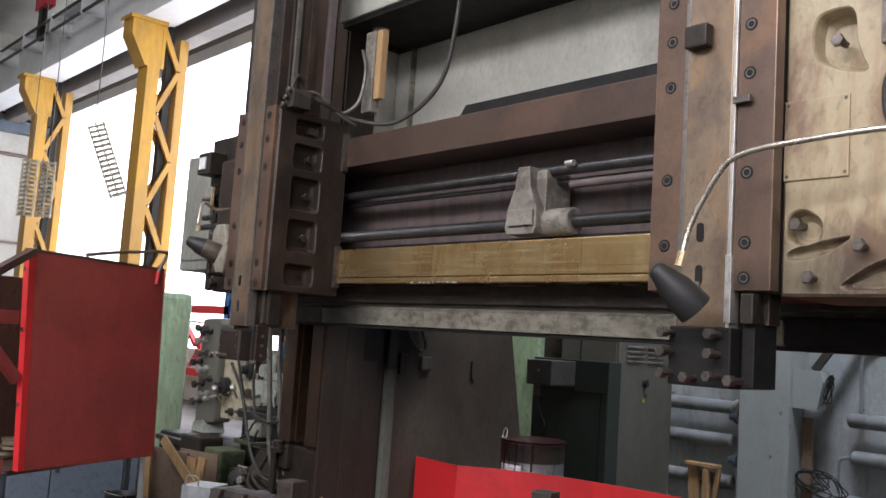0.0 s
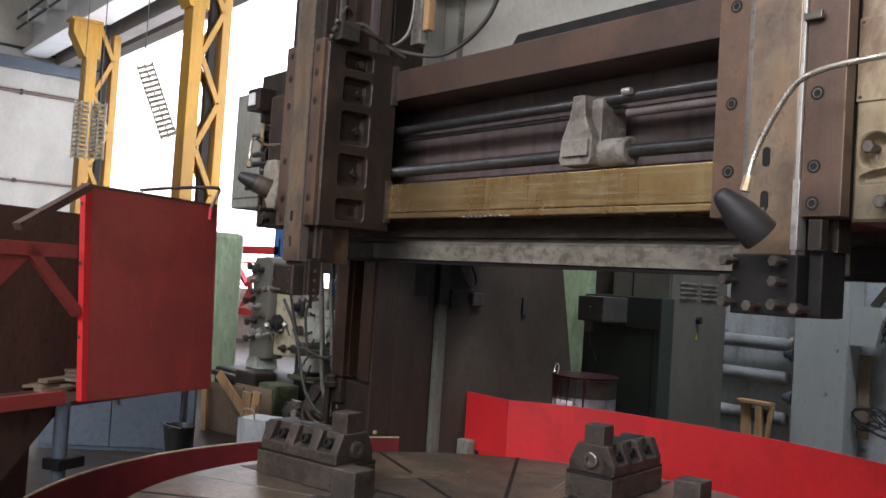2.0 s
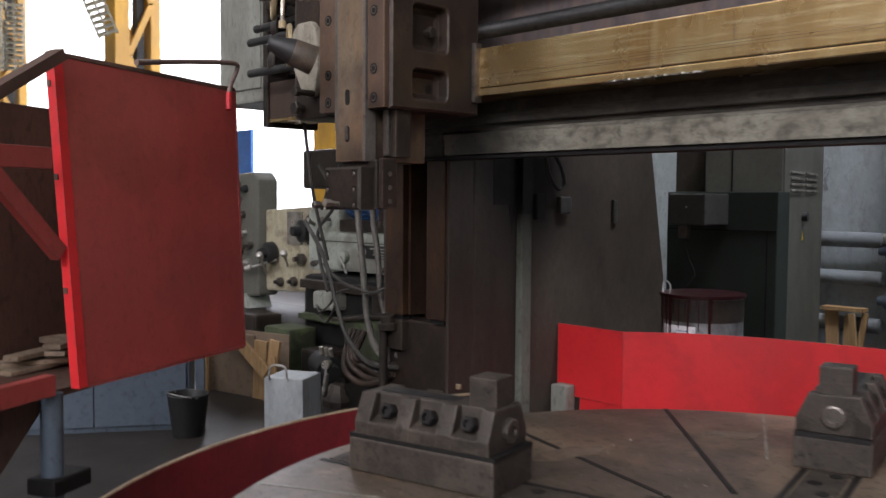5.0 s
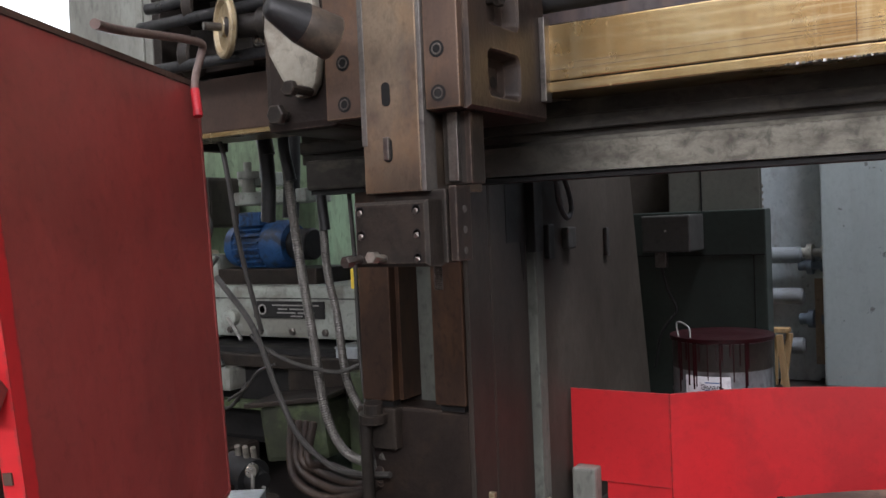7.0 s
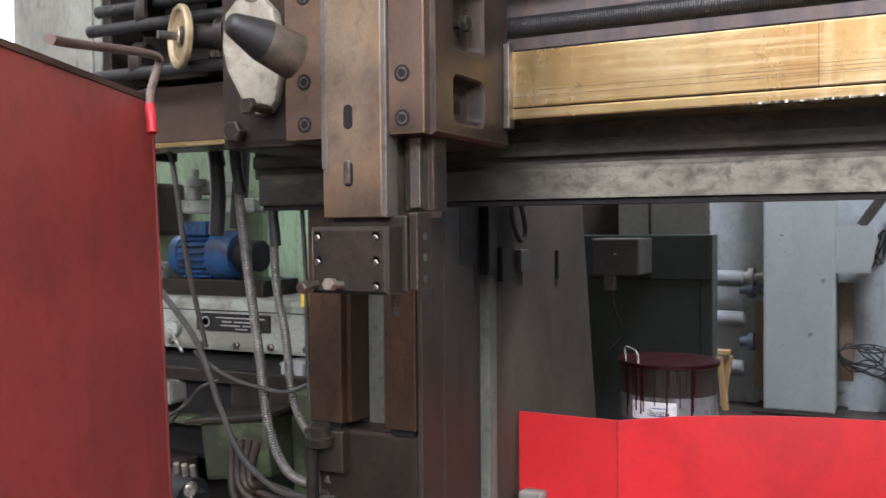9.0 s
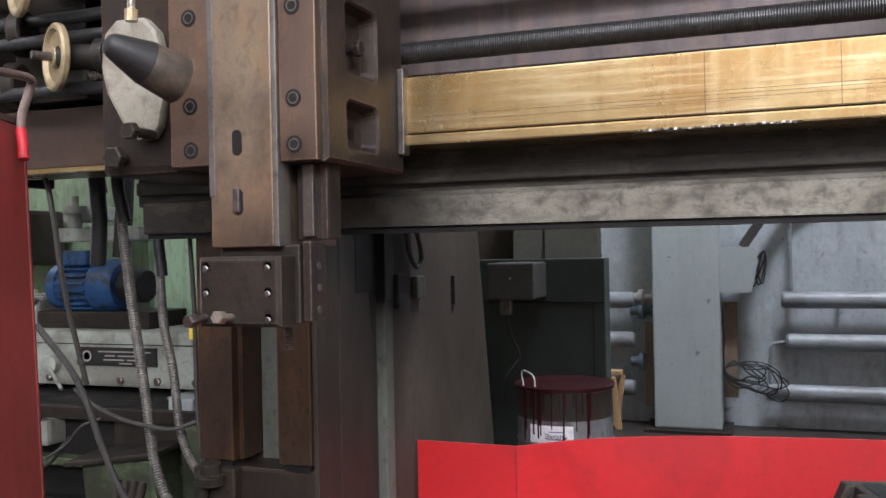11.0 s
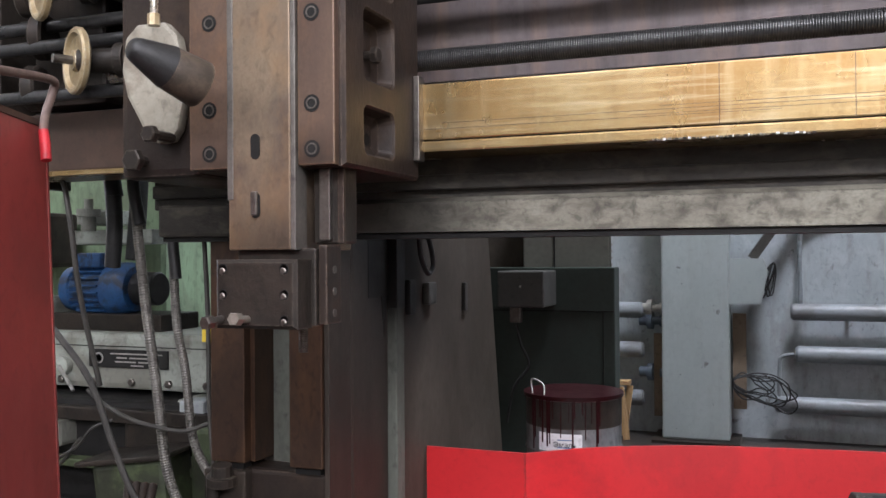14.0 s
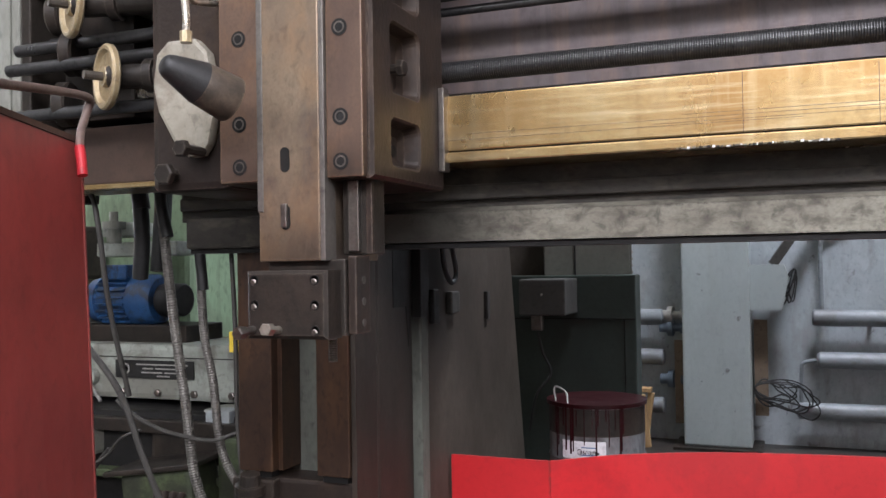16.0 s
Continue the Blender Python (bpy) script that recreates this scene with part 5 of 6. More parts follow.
part("box", box(0.09, 0.21, 0.06, 0.22, 3.4, 3.54, 0.012), "railbody", conduit)
for k in range(3):
    part("gland", rod((0.12 + 0.03 * k, 0.05, 3.42 + 0.05 * k), (0.12 + 0.03 * k, 0.02, 3.42 + 0.05 * k), 0.022, 8, 0.004), "bolt", conduit)
part("conduit", tube([(0.16, 0.2, 3.52), (0.18, 0.4, 3.48), (0.2, 0.6, 3.42), (0.5, 0.8, 3.4), (0.85, 0.9, 3.65), (1.0, 0.9, 4.1), (1.05, 0.9, 4.8)], 0.017, 8), "hosedark", conduit, "", True)
part("conduit", tube([(0.12, 0.14, 3.52), (0.14, 0.3, 3.56), (0.16, 0.5, 3.45), (0.24, 0.62, 3.55), (0.25, 0.66, 3.8), (0.14, 0.7, 4.0)], 0.014, 8), "hose", conduit, "", True)
part("conduit", tube([(0.1, 0.1, 3.53), (0.08, 0.18, 3.68), (0.08, 0.35, 3.55), (0.2, 0.5, 3.42), (0.26, 0.6, 3.36)], 0.012, 8), "hosedark", conduit, "", True)
part("terminal", box(0.14, 0.26, 0.72, 0.8, 3.5, 4.15, 0.01), "bracket", conduit)
part("terminal_board", box(0.26, 0.33, 0.74, 0.8, 3.6, 4.15, 0.004), "wood", conduit)

# hanging hoses and cables at the left end of the crossrail
hoses = [([(-1.6, 1.1, 2.1), (-1.56, 1.1, 1.75), (-1.52, 1.1, 1.46), (-1.46, 1.1, 1.08), (-1.41, 1.1, 0.74), (-1.31, 1.1, 0.54), (-1.16, 1.1, 0.48), (-0.98, 1.02, 0.55)], 0.026, "hose"),
         ([(-1.37, 1.1, 1.86), (-1.35, 1.1, 1.46), (-1.3, 1.1, 1.22), (-1.26, 1.1, 0.91), (-1.18, 1.1, 0.75), (-1.06, 1.05, 0.69), (-0.96, 0.98, 0.68)], 0.023, "hose"),
         ([(-1.78, 1.15, 2.2), (-1.76, 1.15, 1.95), (-1.8, 1.18, 1.72)], 0.04, "rubber")]
for pts, r, mat in hoses:
    h = thing("hanging_hose", "dusty corrugated hose hanging beside the column", "hose", (0, 0, 0), "hoses by the column")
    part("hose", tube(pts, r, 12, 8, 0.0025 if mat == "hose" else 0, 0.013), mat, h, "", mat != "hose")
    part("upper_sleeve", tube([(pts[0][0], pts[0][1], pts[0][2] + 0.15), pts[0], (pts[1][0], pts[1][1], (pts[0][2] + pts[1][2]) / 2)], r + 0.004, 12), "rubber", h, "black sleeve", True)
for pts, r in (([(-1.12, 1.0, 1.9), (-1.1, 1.0, 1.5), (-1.09, 1.0, 1.0), (-1.0, 0.95, 0.5)], 0.011),
               ([(-1.95, 0.8, 2.2), (-1.78, 0.8, 2.15), (-1.72, 0.8, 1.95), (-1.71, 0.85, 1.6), (-1.68, 0.95, 1.15)], 0.013),
               ([(-2.01, 0.98, 1.43), (-1.77, 0.98, 1.17), (-1.62, 0.98, 0.84), (-1.49, 0.98, 0.61), (-1.28, 0.98, 0.47), (-1.1, 0.96, 0.46), (-0.91, 0.95, 0.48)], 0.016),
               ([(-2.28, 1.3, 0.68), (-2.14, 1.3, 0.76), (-2.04, 1.3, 0.86), (-1.95, 1.35, 0.9)], 0.009),
               ([(-1.8, 1.0, 1.12), (-1.72, 1.0, 1.06), (-1.55, 1.0, 0.99), (-1.39, 1.0, 0.96), (-1.23, 1.0, 0.95), (-1.11, 1.03, 0.99)], 0.011)):
    c = thing("hanging_cable", "dark cable hanging in a slack curve", "cable", (0, 0, 0), "cables by the column")
    part("cable", tube(pts, r, 8), "hosedark", c, "", True)
floor_hoses = thing("hose_heap", "heap of grey hoses looping beside the column foot", "hose")
for k in range(4):
    q = 0.05 * k
    part("hose", tube([(-1.72 + q, 1.2, 0.62), (-1.62 + q * 0.8, 1.06, 0.46), (-1.53 + q * 0.6, 1.0 + q, 0.36 + 0.02 * k), (-1.36 + q * 0.5, 1.0 + q, 0.3 + 0.03 * k), (-1.14, 1.0 + q * 0.5, 0.34 + 0.02 * k), (-1.0, 0.99, 0.42 + 0.02 * k)], 0.024, 10, 6, 0.002, 0.018), "saddle", floor_hoses, "", True)
for k in range(3):
    part("lying_hose", tube([(-2.1, 0.95 - 0.06 * k, 0.03), (-1.7, 0.86 - 0.05 * k, 0.03), (-1.35, 0.9, 0.03 + 0.03 * k), (-1.15, 0.99, 0.12 + 0.03 * k), (-1.1, 1.0, 0.3)], 0.024, 10, 6), "hosedark", floor_hoses, "", True)
loop = thing("cable_loop", "black cable loop hanging under the crossrail", "cable")
part("loop", tube([(-0.36, 1.06, 1.95), (-0.36, 1.5, 1.95), (-0.36, 1.76, 1.9), (-0.37, 1.84, 1.76), (-0.37, 1.94, 1.67), (-0.36, 1.99, 1.72), (-0.36, 1.93, 1.85), (-0.36, 1.8, 1.96)], 0.014, 8), "rubber", loop, "", True)

# ---- red gate with its frame ----
LOW_L, LOW_R, TOP_R, TOP_L = Vector((-0.119, -1.426, 0.811)), Vector((-0.713, -0.325, 0.787)), Vector((-0.725, -0.372, 2.17)), Vector((-0.249, -1.462, 2.178))
A, U = Vector((LOW_L.x, LOW_L.y, 0)), Vector((LOW_R.x - LOW_L.x, LOW_R.y - LOW_L.y, 0)).normalized()
OUT = Vector((U.y, -U.x, 0))


def leaning_sheet(u0, u1, v0, v1, w0, w1, n=6):
    """A piece of the leaning gate: shares along its width and height, and its thickness in metres."""
    own, rows = bmesh.new(), []

    def at(u, v, w):
        low, high = LOW_L.lerp(LOW_R, u), TOP_L.lerp(TOP_R, u)
        belly = 0.006 * math.sin(math.pi * min(max(u, 0), 1)) * math.sin(math.pi * min(max(v, 0), 1))
        return low.lerp(high, v) + OUT * (w - belly)

    for w in (w0, w1):
        rows.append([[own.verts.new(at(u0 + (u1 - u0) * i / n, v0 + (v1 - v0) * j / n, w)) for j in range(n + 1)] for i in range(n + 1)])
    for g in rows:
        for i in range(n):
            for j in range(n):
                own.faces.new((g[i][j], g[i + 1][j], g[i + 1][j + 1], g[i][j + 1]))
    p, q = rows
    for i in range(n):
        own.faces.new((p[i][0], p[i + 1][0], q[i + 1][0], q[i][0]))
        own.faces.new((p[i][n], p[i + 1][n], q[i + 1][n], q[i][n]))
        own.faces.new((p[0][i], p[0][i + 1], q[0][i + 1], q[0][i]))
        own.faces.new((p[n][i], p[n][i + 1], q[n][i + 1], q[n][i]))
    return own


gate = thing("sheet_gate", "dull red sheet metal gate with a bright folded edge", "gate")
part("sheet", leaning_sheet(0.002, 0.992, 0.004, 0.992, -0.008, 0.006), "darkred", gate)
part("folded_edge", leaning_sheet(-0.042, 0.0, -0.004, 1.0, -0.035, 0.008), "red", gate, "bright red folded edge")
part("top_edge", leaning_sheet(-0.04, 0.995, 0.993, 1.006, -0.035, 0.01), "rust", gate)
part("bottom_edge", leaning_sheet(0.002, 0.992, -0.006, 0.003, -0.03, 0.009), "darkred", gate)
part("end_edge", leaning_sheet(0.993, 1.003, 0.0, 1.0, -0.03, 0.009), "darkred", gate)
part("back_brace", leaning_sheet(0.02, 0.98, 0.46, 0.5, -0.04, -0.009), "darkred", gate)
for v in (0.28, 0.62, 0.9):
    part("hinge", leaning_sheet(-0.047, -0.043, v, v + 0.018, -0.03, -0.012, 2), "rust", gate)
booth = thing("safety_fence", "red angle-iron safety fence backed by rusty sheet", "fence")
FM = frame_axes((A.x - U.x * 0.06 - OUT.x * 0.05, A.y - U.y * 0.06 - OUT.y * 0.05, 0), -U, (0, 0, 1))
L = 0.74
part("post", box(L, L + 0.06, 0.0, 2.1, 0.0, 0.06, 0.003, FM), "darkred", booth)
for z in (0.79, 1.7):
    part("cross_bar", box(0.06, L, z, z + 0.085, 0.0, 0.05, 0.003, FM), "darkred", booth)
part("top_bar", box(0.0, 0.045, -0.03, 0.03, 0, 0.6, 0, FM @ along((0.0, 2.14, 0.0), (0.6, 1.8, 0.0))), "rust", booth, "bare rusty top bar")
part("diagonal", box(-0.035, 0.035, -0.02, 0.02, 0, 0.56, 0, FM @ along((0.01, 1.36, 0.02), (0.42, 1.74, 0.02))), "darkred", booth)
part("gusset", prism([(0, 0), (0.22, 0), (0, 0.2)], 0.01, FM @ frame_axes((0.62, 1.7, 0.02), (-1, 0, 0), (0, -1, 0))), "darkred", booth)
part("rear_sheet", box(-1.25, 1.15, 0.79, 2.02, 0.6, 0.63, 0.003, FM), "rust", booth, "rusty brown backing sheet")
part("lower_sheet", box(-0.25, 1.15, 0.05, 0.787, 0.6, 0.63, 0.003, FM), "rust", booth)
part("hopper", prism([(0.0, 0.79), (1.25, 0.79), (1.25, 0.1), (0.75, 0.1)], 0.02, FM @ pose(-0.05, 0, 0.1)), "rust", booth, "sloping rusty sheet")
part("shelf", box(-1.2, 1.2, 0.76, 0.79, 0.07, 0.6, 0, FM), "rust", booth)
part("foot_tube", rod(FM @ Vector((0.03, 0, 0.05)), FM @ Vector((0.03, 0.79, 0.05)), 0.045, 14), "bluegrey", booth, "", True)
part("clamp", box(-0.12, 0.1, 0.38, 0.45, -0.02, 0.12, 0.01, FM), "black", booth)
for k in range(11):
    rng = random.Random(k)
    m = FM @ pose(rng.uniform(-0.85, -0.3), 0.80 + 0.0105 * k, rng.uniform(0.3, 0.5), 0, rng.uniform(-50, 50), rng.uniform(-4, 5))
    plank = solid("plank", box(-0.22, 0.22, 0, 0.022, -0.045, 0.045, 0.003, m), "oldwood", "dirty offcut plank lying on the guard shelf", "plank", "offcuts on the shelf")

# ---- behind: cabinets, drum, boards ----
cab = thing("electrical_cabinet", "grey-olive electrical cabinet with louvres and a knob", "cabinet", (0.235, 3.99, 0), turn=12)
part("body", box(-0.62, 0.0, 0.0, 1.45, 0.0, 2.3, 0.008), "olive", cab)
part("side_panel", box(-0.95, -0.622, 0.22, 1.45, 0.0, 2.28, 0.008), "panel", cab, "dark recessed side panel")
door = part("door", box(0.0, 0.015, 0.02, 1.43, 0.05, 2.27, 0.004), "olive", cab)
for y0 in (0.2, 0.72):
    for k in range(4):
        part("louvre", box(0.015, 0.03, y0, y0 + 0.42, 1.68 + 0.05 * k, 1.70 + 0.05 * k, 0.004), "bracket", door)
part("knob", rod((0.015, 0.66, 1.47), (0.06, 0.66, 1.47), 0.04, 14), "rubber", door)
part("warning_sign", prism([(-0.03, 0), (0.03, 0), (0, 0.08)], 0.003, frame_axes((0.017, 0.66, 1.27), (0, 1, 0), (0, 0, 1))), "warn", door, "small yellow warning triangle")
part("seam", box(-0.4, -0.39, -0.005, 0.0, 0.1, 2.2), "black", cab)
gcab = thing("switch_cabinet", "dark green switch cabinet with a junction box", "cabinet")
part("body", box(-0.68, 0.305, 3.79, 3.99, 0.0, 1.675, 0.01), "deepgreen", gcab)
part("seam", box(-0.67, 0.3, 3.785, 3.79, 1.36, 1.368), "black", gcab)
part("seam", box(0.22, 0.226, 3.785, 3.79, 0.1, 1.36), "black", gcab)
part("junction_box", box(-0.44, -0.11, 3.42, 3.79, 1.405, 1.655, 0.012), "boxpaint", gcab, "dark grey junction box")
part("box_screw", rod((-0.275, 3.42, 1.55), (-0.275, 3.413, 1.55), 0.008, 8), "steel", gcab)
part("socket", box(-0.36, -0.28, 3.44, 3.5, 1.3, 1.405, 0.01), "bolt", gcab)
part("cable", tube([(-0.32, 3.47, 1.3), (-0.29, 3.48, 1.15), (-0.24, 3.5, 1.0), (-0.34, 3.48, 0.85), (-0.4, 3.5, 0.6)], 0.01, 6), "rubber", gcab)

for z in (0.62, 1.12, 1.24):
    valve = solid("pipe_valve", lathe_turned([(0, 0.05), (0.08, 0.05), (0.08, 0.085), (0.13, 0.085), (0.13, 0.04), (0.2, 0.04), (0.2, 0.06), (0.24, 0.06)], (0.1, 6.42, z), (0.9, 6.35, z), 14), "bluegrey" if z < 1.2 else "steel", "grey pipe valve on the wall radiator", "valve", "valves on the radiator", smooth=True)

drum = thing("paint_drum", "grey steel drum with wet red paint running down", "drum", (0.21, 2.86, 0))
prof = [(0, 0.28), (0.02, 0.285), (0.3, 0.285), (0.315, 0.293), (0.33, 0.285), (0.6, 0.285), (0.615, 0.293), (0.63, 0.285), (0.91, 0.285), (0.93, 0.295), (0.94, 0.29), (0.93, 0.278), (0.78, 0.278), (0.78, 0.001)]
part("shell", lathe_turned(prof, (0, 0, 0), (0, 0, 1), 48), "drum", drum, "", True)
part("paint", lathe_turned([(0, 0.276), (0.02, 0.276)], (0, 0, 0.78), (0, 0, 1), 40), "paint", drum, "wet dark red paint")
part("rim_paint", lathe_turned([(0, 0.287), (0.0, 0.3), (0.022, 0.3), (0.024, 0.285)], (0, 0, 0.92), (0, 0, 1), 40), "paint", drum, "", True)
part("grimy_band", lathe_turned([(0, 0.2862), (0.17, 0.2868)], (0, 0, 0.755), (0, 0, 1), 40), "iron", drum, "grimy dark upper band", True)
rng = random.Random(5)
for k in range(22):
    a, w, h = radians(rng.uniform(225, 315)), rng.uniform(0.002, 0.006), rng.uniform(0.08, 0.34)
    m = pose(0, 0, 0, 0, 0, math.degrees(a))
    part("paint_run", box(0.283, 0.2895, -w, w, 0.93 - h, 0.93, 0.002, m), "paint", drum)


def on_drum(a0, a1, z0, z1, r):
    own, n = bmesh.new(), 10
    cols = [[own.verts.new((r * math.cos(radians(a)), r * math.sin(radians(a)), z)) for z in (z0, z1)] for a in np.linspace(a0, a1, n)]
    for p, q in zip(cols, cols[1:]):
        own.faces.new((p[0], q[0], q[1], p[1]))
    return own


part("label", on_drum(238, 292, 0.56, 0.73, 0.2872), "label", drum, "white paper label with blue print")
for k, (a, w, z, h) in enumerate(((272, 9, 0.648, 0.006), (272, 9, 0.692, 0.006), (274, 7, 0.62, 0.012), (246, 6, 0.58, 0.03), (262, 9, 0.57, 0.012))):
    bm = bmesh.new()
    for q in range(4):
        t0, t1 = radians(a - w + q * w / 2), radians(a - w + (q + 1) * w / 2)
        vs = [bm.verts.new((0.2885 * math.cos(t), 0.2885 * math.sin(t), zz)) for t, zz in ((t0, z), (t1, z), (t1, z + h), (t0, z + h))]
        bm.faces.new(vs)
    part("print_bar", bm, "labelblue", drum)
word = bpy.data.curves.new("label_word", "FONT")
word.body, word.size, word.extrude, word.align_x = "Эмаль", 0.042, 0.0006, "CENTER"
word.materials.append(M["plate"])
word_ob = new("label_word", word)
word_ob.matrix_basis = pose(0, 0, 0, 0, 0, 2) @ pose(0, -0.2905, 0.655, 90, 0, 0)
word_ob.parent = drum
handle = part("wire_handle", tube([(-0.2, -0.2, 0.93), (-0.22, -0.15, 1.02), (-0.14, -0.2, 1.0), (-0.12, -0.24, 0.93)], 0.006, 6), "steel", drum)

crate = thing("board_stack", "raw pine boards leaning at the wall", "boards")
for k, (x, w, h, t) in enumerate(((-0.36, 0.13, 0.5, -3), (-0.2, 0.1, 0.46, 2), (-0.08, 0.06, 0.5, 8))):
    part("board", box(x, x + w, 6.3, 6.33, 0, h, 0.004, pose(x, 6.3, 0, 0, t, 0) @ pose(-x, -6.3, 0)), "wood", crate)
part("top_board", box(-0.4, 0.02, 6.24, 6.38, 0.5, 0.54, 0.004), "wood", crate)
part("upright", box(-0.02, 0.04, 6.1, 6.14, 0, 0.5, 0.004, pose(0, 6.1, 0, 0, -6, 0) @ pose(0, -6.1, 0)), "wood", crate)

# ---- second machine behind the column ----
mach = thing("second_machine", "pale green machine with a grey cover and blue motor", "machine")
part("column", box(-4.35, -2.87, 3.0, 3.9, 0, 3.6, 0.05), "green", mach, "pale green column")
part("cover", box(-3.3, -1.86, 2.1, 2.7, 0.93, 1.29, 0.04), "cover", mach, "pale grey-green gear cover")
part("cover_seam", box(-3.28, -1.87, 2.094, 2.1, 1.2, 1.206), "black", mach)
np_ = part("name_plate", box(-2.77, -2.16, 2.085, 2.098, 1.07, 1.185, 0.002), "plate", mach, "black plate with pale raised lettering")
for x0, x1, z in ((-2.6, -2.2, 1.158), (-2.55, -2.47, 1.132), (-2.45, -2.28, 1.132), (-2.56, -2.4, 1.107), (-2.38, -2.24, 1.107), (-2.44, -2.34, 1.085)):
    part("print_bar", box(x0, x1, 2.083, 2.086, z - 0.0045, z + 0.0045), "print", np_)
part("emblem", lathe_turned([(0, 0.036), (0.003, 0.036), (0.003, 0.026), (-0.001, 0.026)], (-2.69, 2.085, 1.128), (-2.69, 1, 1.128), 20), "print", np_)
part("lever_boss", lathe_turned([(0, 0.06), (0.05, 0.06), (0.06, 0.03)], (-2.97, 2.1, 1.07), (-2.97, 1, 1.07), 16), "cover", mach)
part("lever", rod((-2.97, 2.04, 1.07), (-2.8, 1.98, 0.93), 0.012, 8), "steel", mach)
motor = part("motor", lathe_turned([(0, 0.1), (0.02, 0.15), (0.1, 0.165), (0.11, 0.15), (0.36, 0.15), (0.37, 0.175), (0.5, 0.175), (0.55, 0.15), (0.56, 0.05)], (-3.15, 2.35, 1.56), (-2.0, 2.35, 1.56), 28), "blue", mach, "blue finned motor", True)
for k in range(22):
    a = 2 * math.pi * k / 22
    part("fin", box(-3.03, -2.79, -0.006, 0.006, 0.14, 0.178, 0, pose(0, 2.35, 1.56) @ Matrix.Rotation(a, 4, "X")), "blue", motor)
part("terminal_box", box(-2.98, -2.78, 2.2, 2.35, 1.7, 1.8, 0.015), "blue", motor)
part("coupling", rod((-2.6, 2.35, 1.56), (-2.42, 2.35, 1.56), 0.11, 20, 0.01), "rubber", mach, "", True)
part("motor_base", box(-3.2, -2.3, 2.2, 2.6, 1.29, 1.4, 0.01), "iron", mach)
part("bed", box(-3.35, -1.6, 1.9, 2.9, 0.25, 0.9, 0.05), "black", mach, "black oily machine bed")
part("bed_end", box(-5.4, -3.36, 1.9, 2.9, 0.0, 0.4, 0.04), "black", mach)
part("bed_way", box(-3.3, -1.65, 1.82, 1.9, 0.78, 0.86, 0.01), "iron", mach)
part("bed_way", box(-3.3, -1.65, 1.8, 1.9, 0.5, 0.55, 0.01), "dirtygreen", mach)
part("bed_way", box(-5.3, -3.36, 1.8, 1.9, 0.3, 0.36, 0.01), "iron", mach)
part("lower_green", box(-2.2, -1.76, 1.5, 1.82, 0.3, 0.64, 0.03, pose(-1.98, 1.6, 0.47, 0, -7, 8) @ pose(1.98, -1.6, -0.47)), "dirtygreen", mach, "worn greasy green tank")
part("tank_lid", box(-2.28, -1.72, 1.46, 1.86, 0.64, 0.67, 0.01, pose(-1.98, 1.6, 0.47, 0, -7, 8) @ pose(1.98, -1.6, -0.47)), "iron", mach)
part("pale_block", box(-1.91, -1.74, 1.86, 2.0, 0.67, 0.93, 0.015), "wall", mach)
part("pale_block", box(-1.88, -1.76, 1.86, 1.95, 0.5, 0.64, 0.015), "grey", mach)
part("pump", lathe_turned([(0, 0.05), (0.02, 0.09), (0.2, 0.09), (0.2, 0.11), (0.24, 0.11), (0.24, 0.07), (0.32, 0.06)], (-2.3, 1.3, 0.3), (-1.9, 1.22, 0.22), 20), "rubber", mach, "black pump", True)
part("pump_cap", rod((-2.04, 1.22, 0.32), (-2.0, 1.16, 0.32), 0.035, 14, 0.005), "silver", mach)
for k in range(3):
    part("pump_fitting", rod((-2.2 + 0.06 * k, 1.28, 0.36), (-2.19 + 0.06 * k, 1.26, 0.43), 0.018, 10, 0.003), "chip", mach)
part("pump_pipe", tube([(-2.02, 1.2, 0.36), (-1.98, 1.15, 0.25), (-1.94, 1.1, 0.12), (-1.84, 1.05, 0.14), (-1.78, 1.02, 0.3)], 0.012, 8), "hose", mach, "", True)
ctl = part("control_panel", bevelled(prism([(-4.89, 0.6), (-3.51, 0.66), (-3.66, 1.53), (-4.85, 1.47)], 0.3, Matrix(((1, 0, 0, 0), (0, 0, 1, 2.4), (0, 1, 0, 0), (0, 0, 0, 1)))), 0.03), "ivory", mach, "ivory control panel with dark knobs and levers")
part("dial_plate", box(-4.35, -4.08, 2.388, 2.4, 1.12, 1.46, 0.004), "bracket", ctl)
part("dial_ring", lathe_turned([(0, 0.17), (0.02, 0.17), (0.02, 0.14), (0.005, 0.13)], (-3.88, 2.4, 1.28), (-3.88, 1, 1.28), 24), "hosedark", ctl, "", True)
for x, z, r, h in ((-3.95, 1.27, 0.12, 0.16), (-4.6, 1.02, 0.12, 0.14), (-4.05, 0.98, 0.06, 0.1), (-4.45, 0.72, 0.05, 0.08), (-4.2, 0.74, 0.05, 0.08), (-3.75, 0.78, 0.05, 0.08)):
    part("knob", lathe_turned([(0, r * 0.7), (h * 0.2, r), (h * 0.7, r * 0.95), (h * 0.8, r * 0.5), (h * 1.3, r * 0.4)], (x, 2.4, z), (x - 0.1, 1.5, z), 16), "rubber" if r > 0.1 else "bolt", ctl, "", True)
for x, z, dx, dz in ((-4.5, 0.95, -0.35, -0.12), (-4.7, 0.8, 0.2, 0.2), (-4.3, 0.9, 0.25, 0.15)):
    part("lever", lathe_turned([(0, 0.016), (0.3, 0.014), (0.31, 0.035), (0.38, 0.035), (0.39, 0.02)], (x, 2.36, z), (x + dx, 2.15, z + dz), 10), "steel", ctl, "", True)
part("panel_leg", rod((-4.2, 2.55, 0.25), (-4.2, 2.55, 0.62), 0.035, 10), "hosedark", mach, "", True)
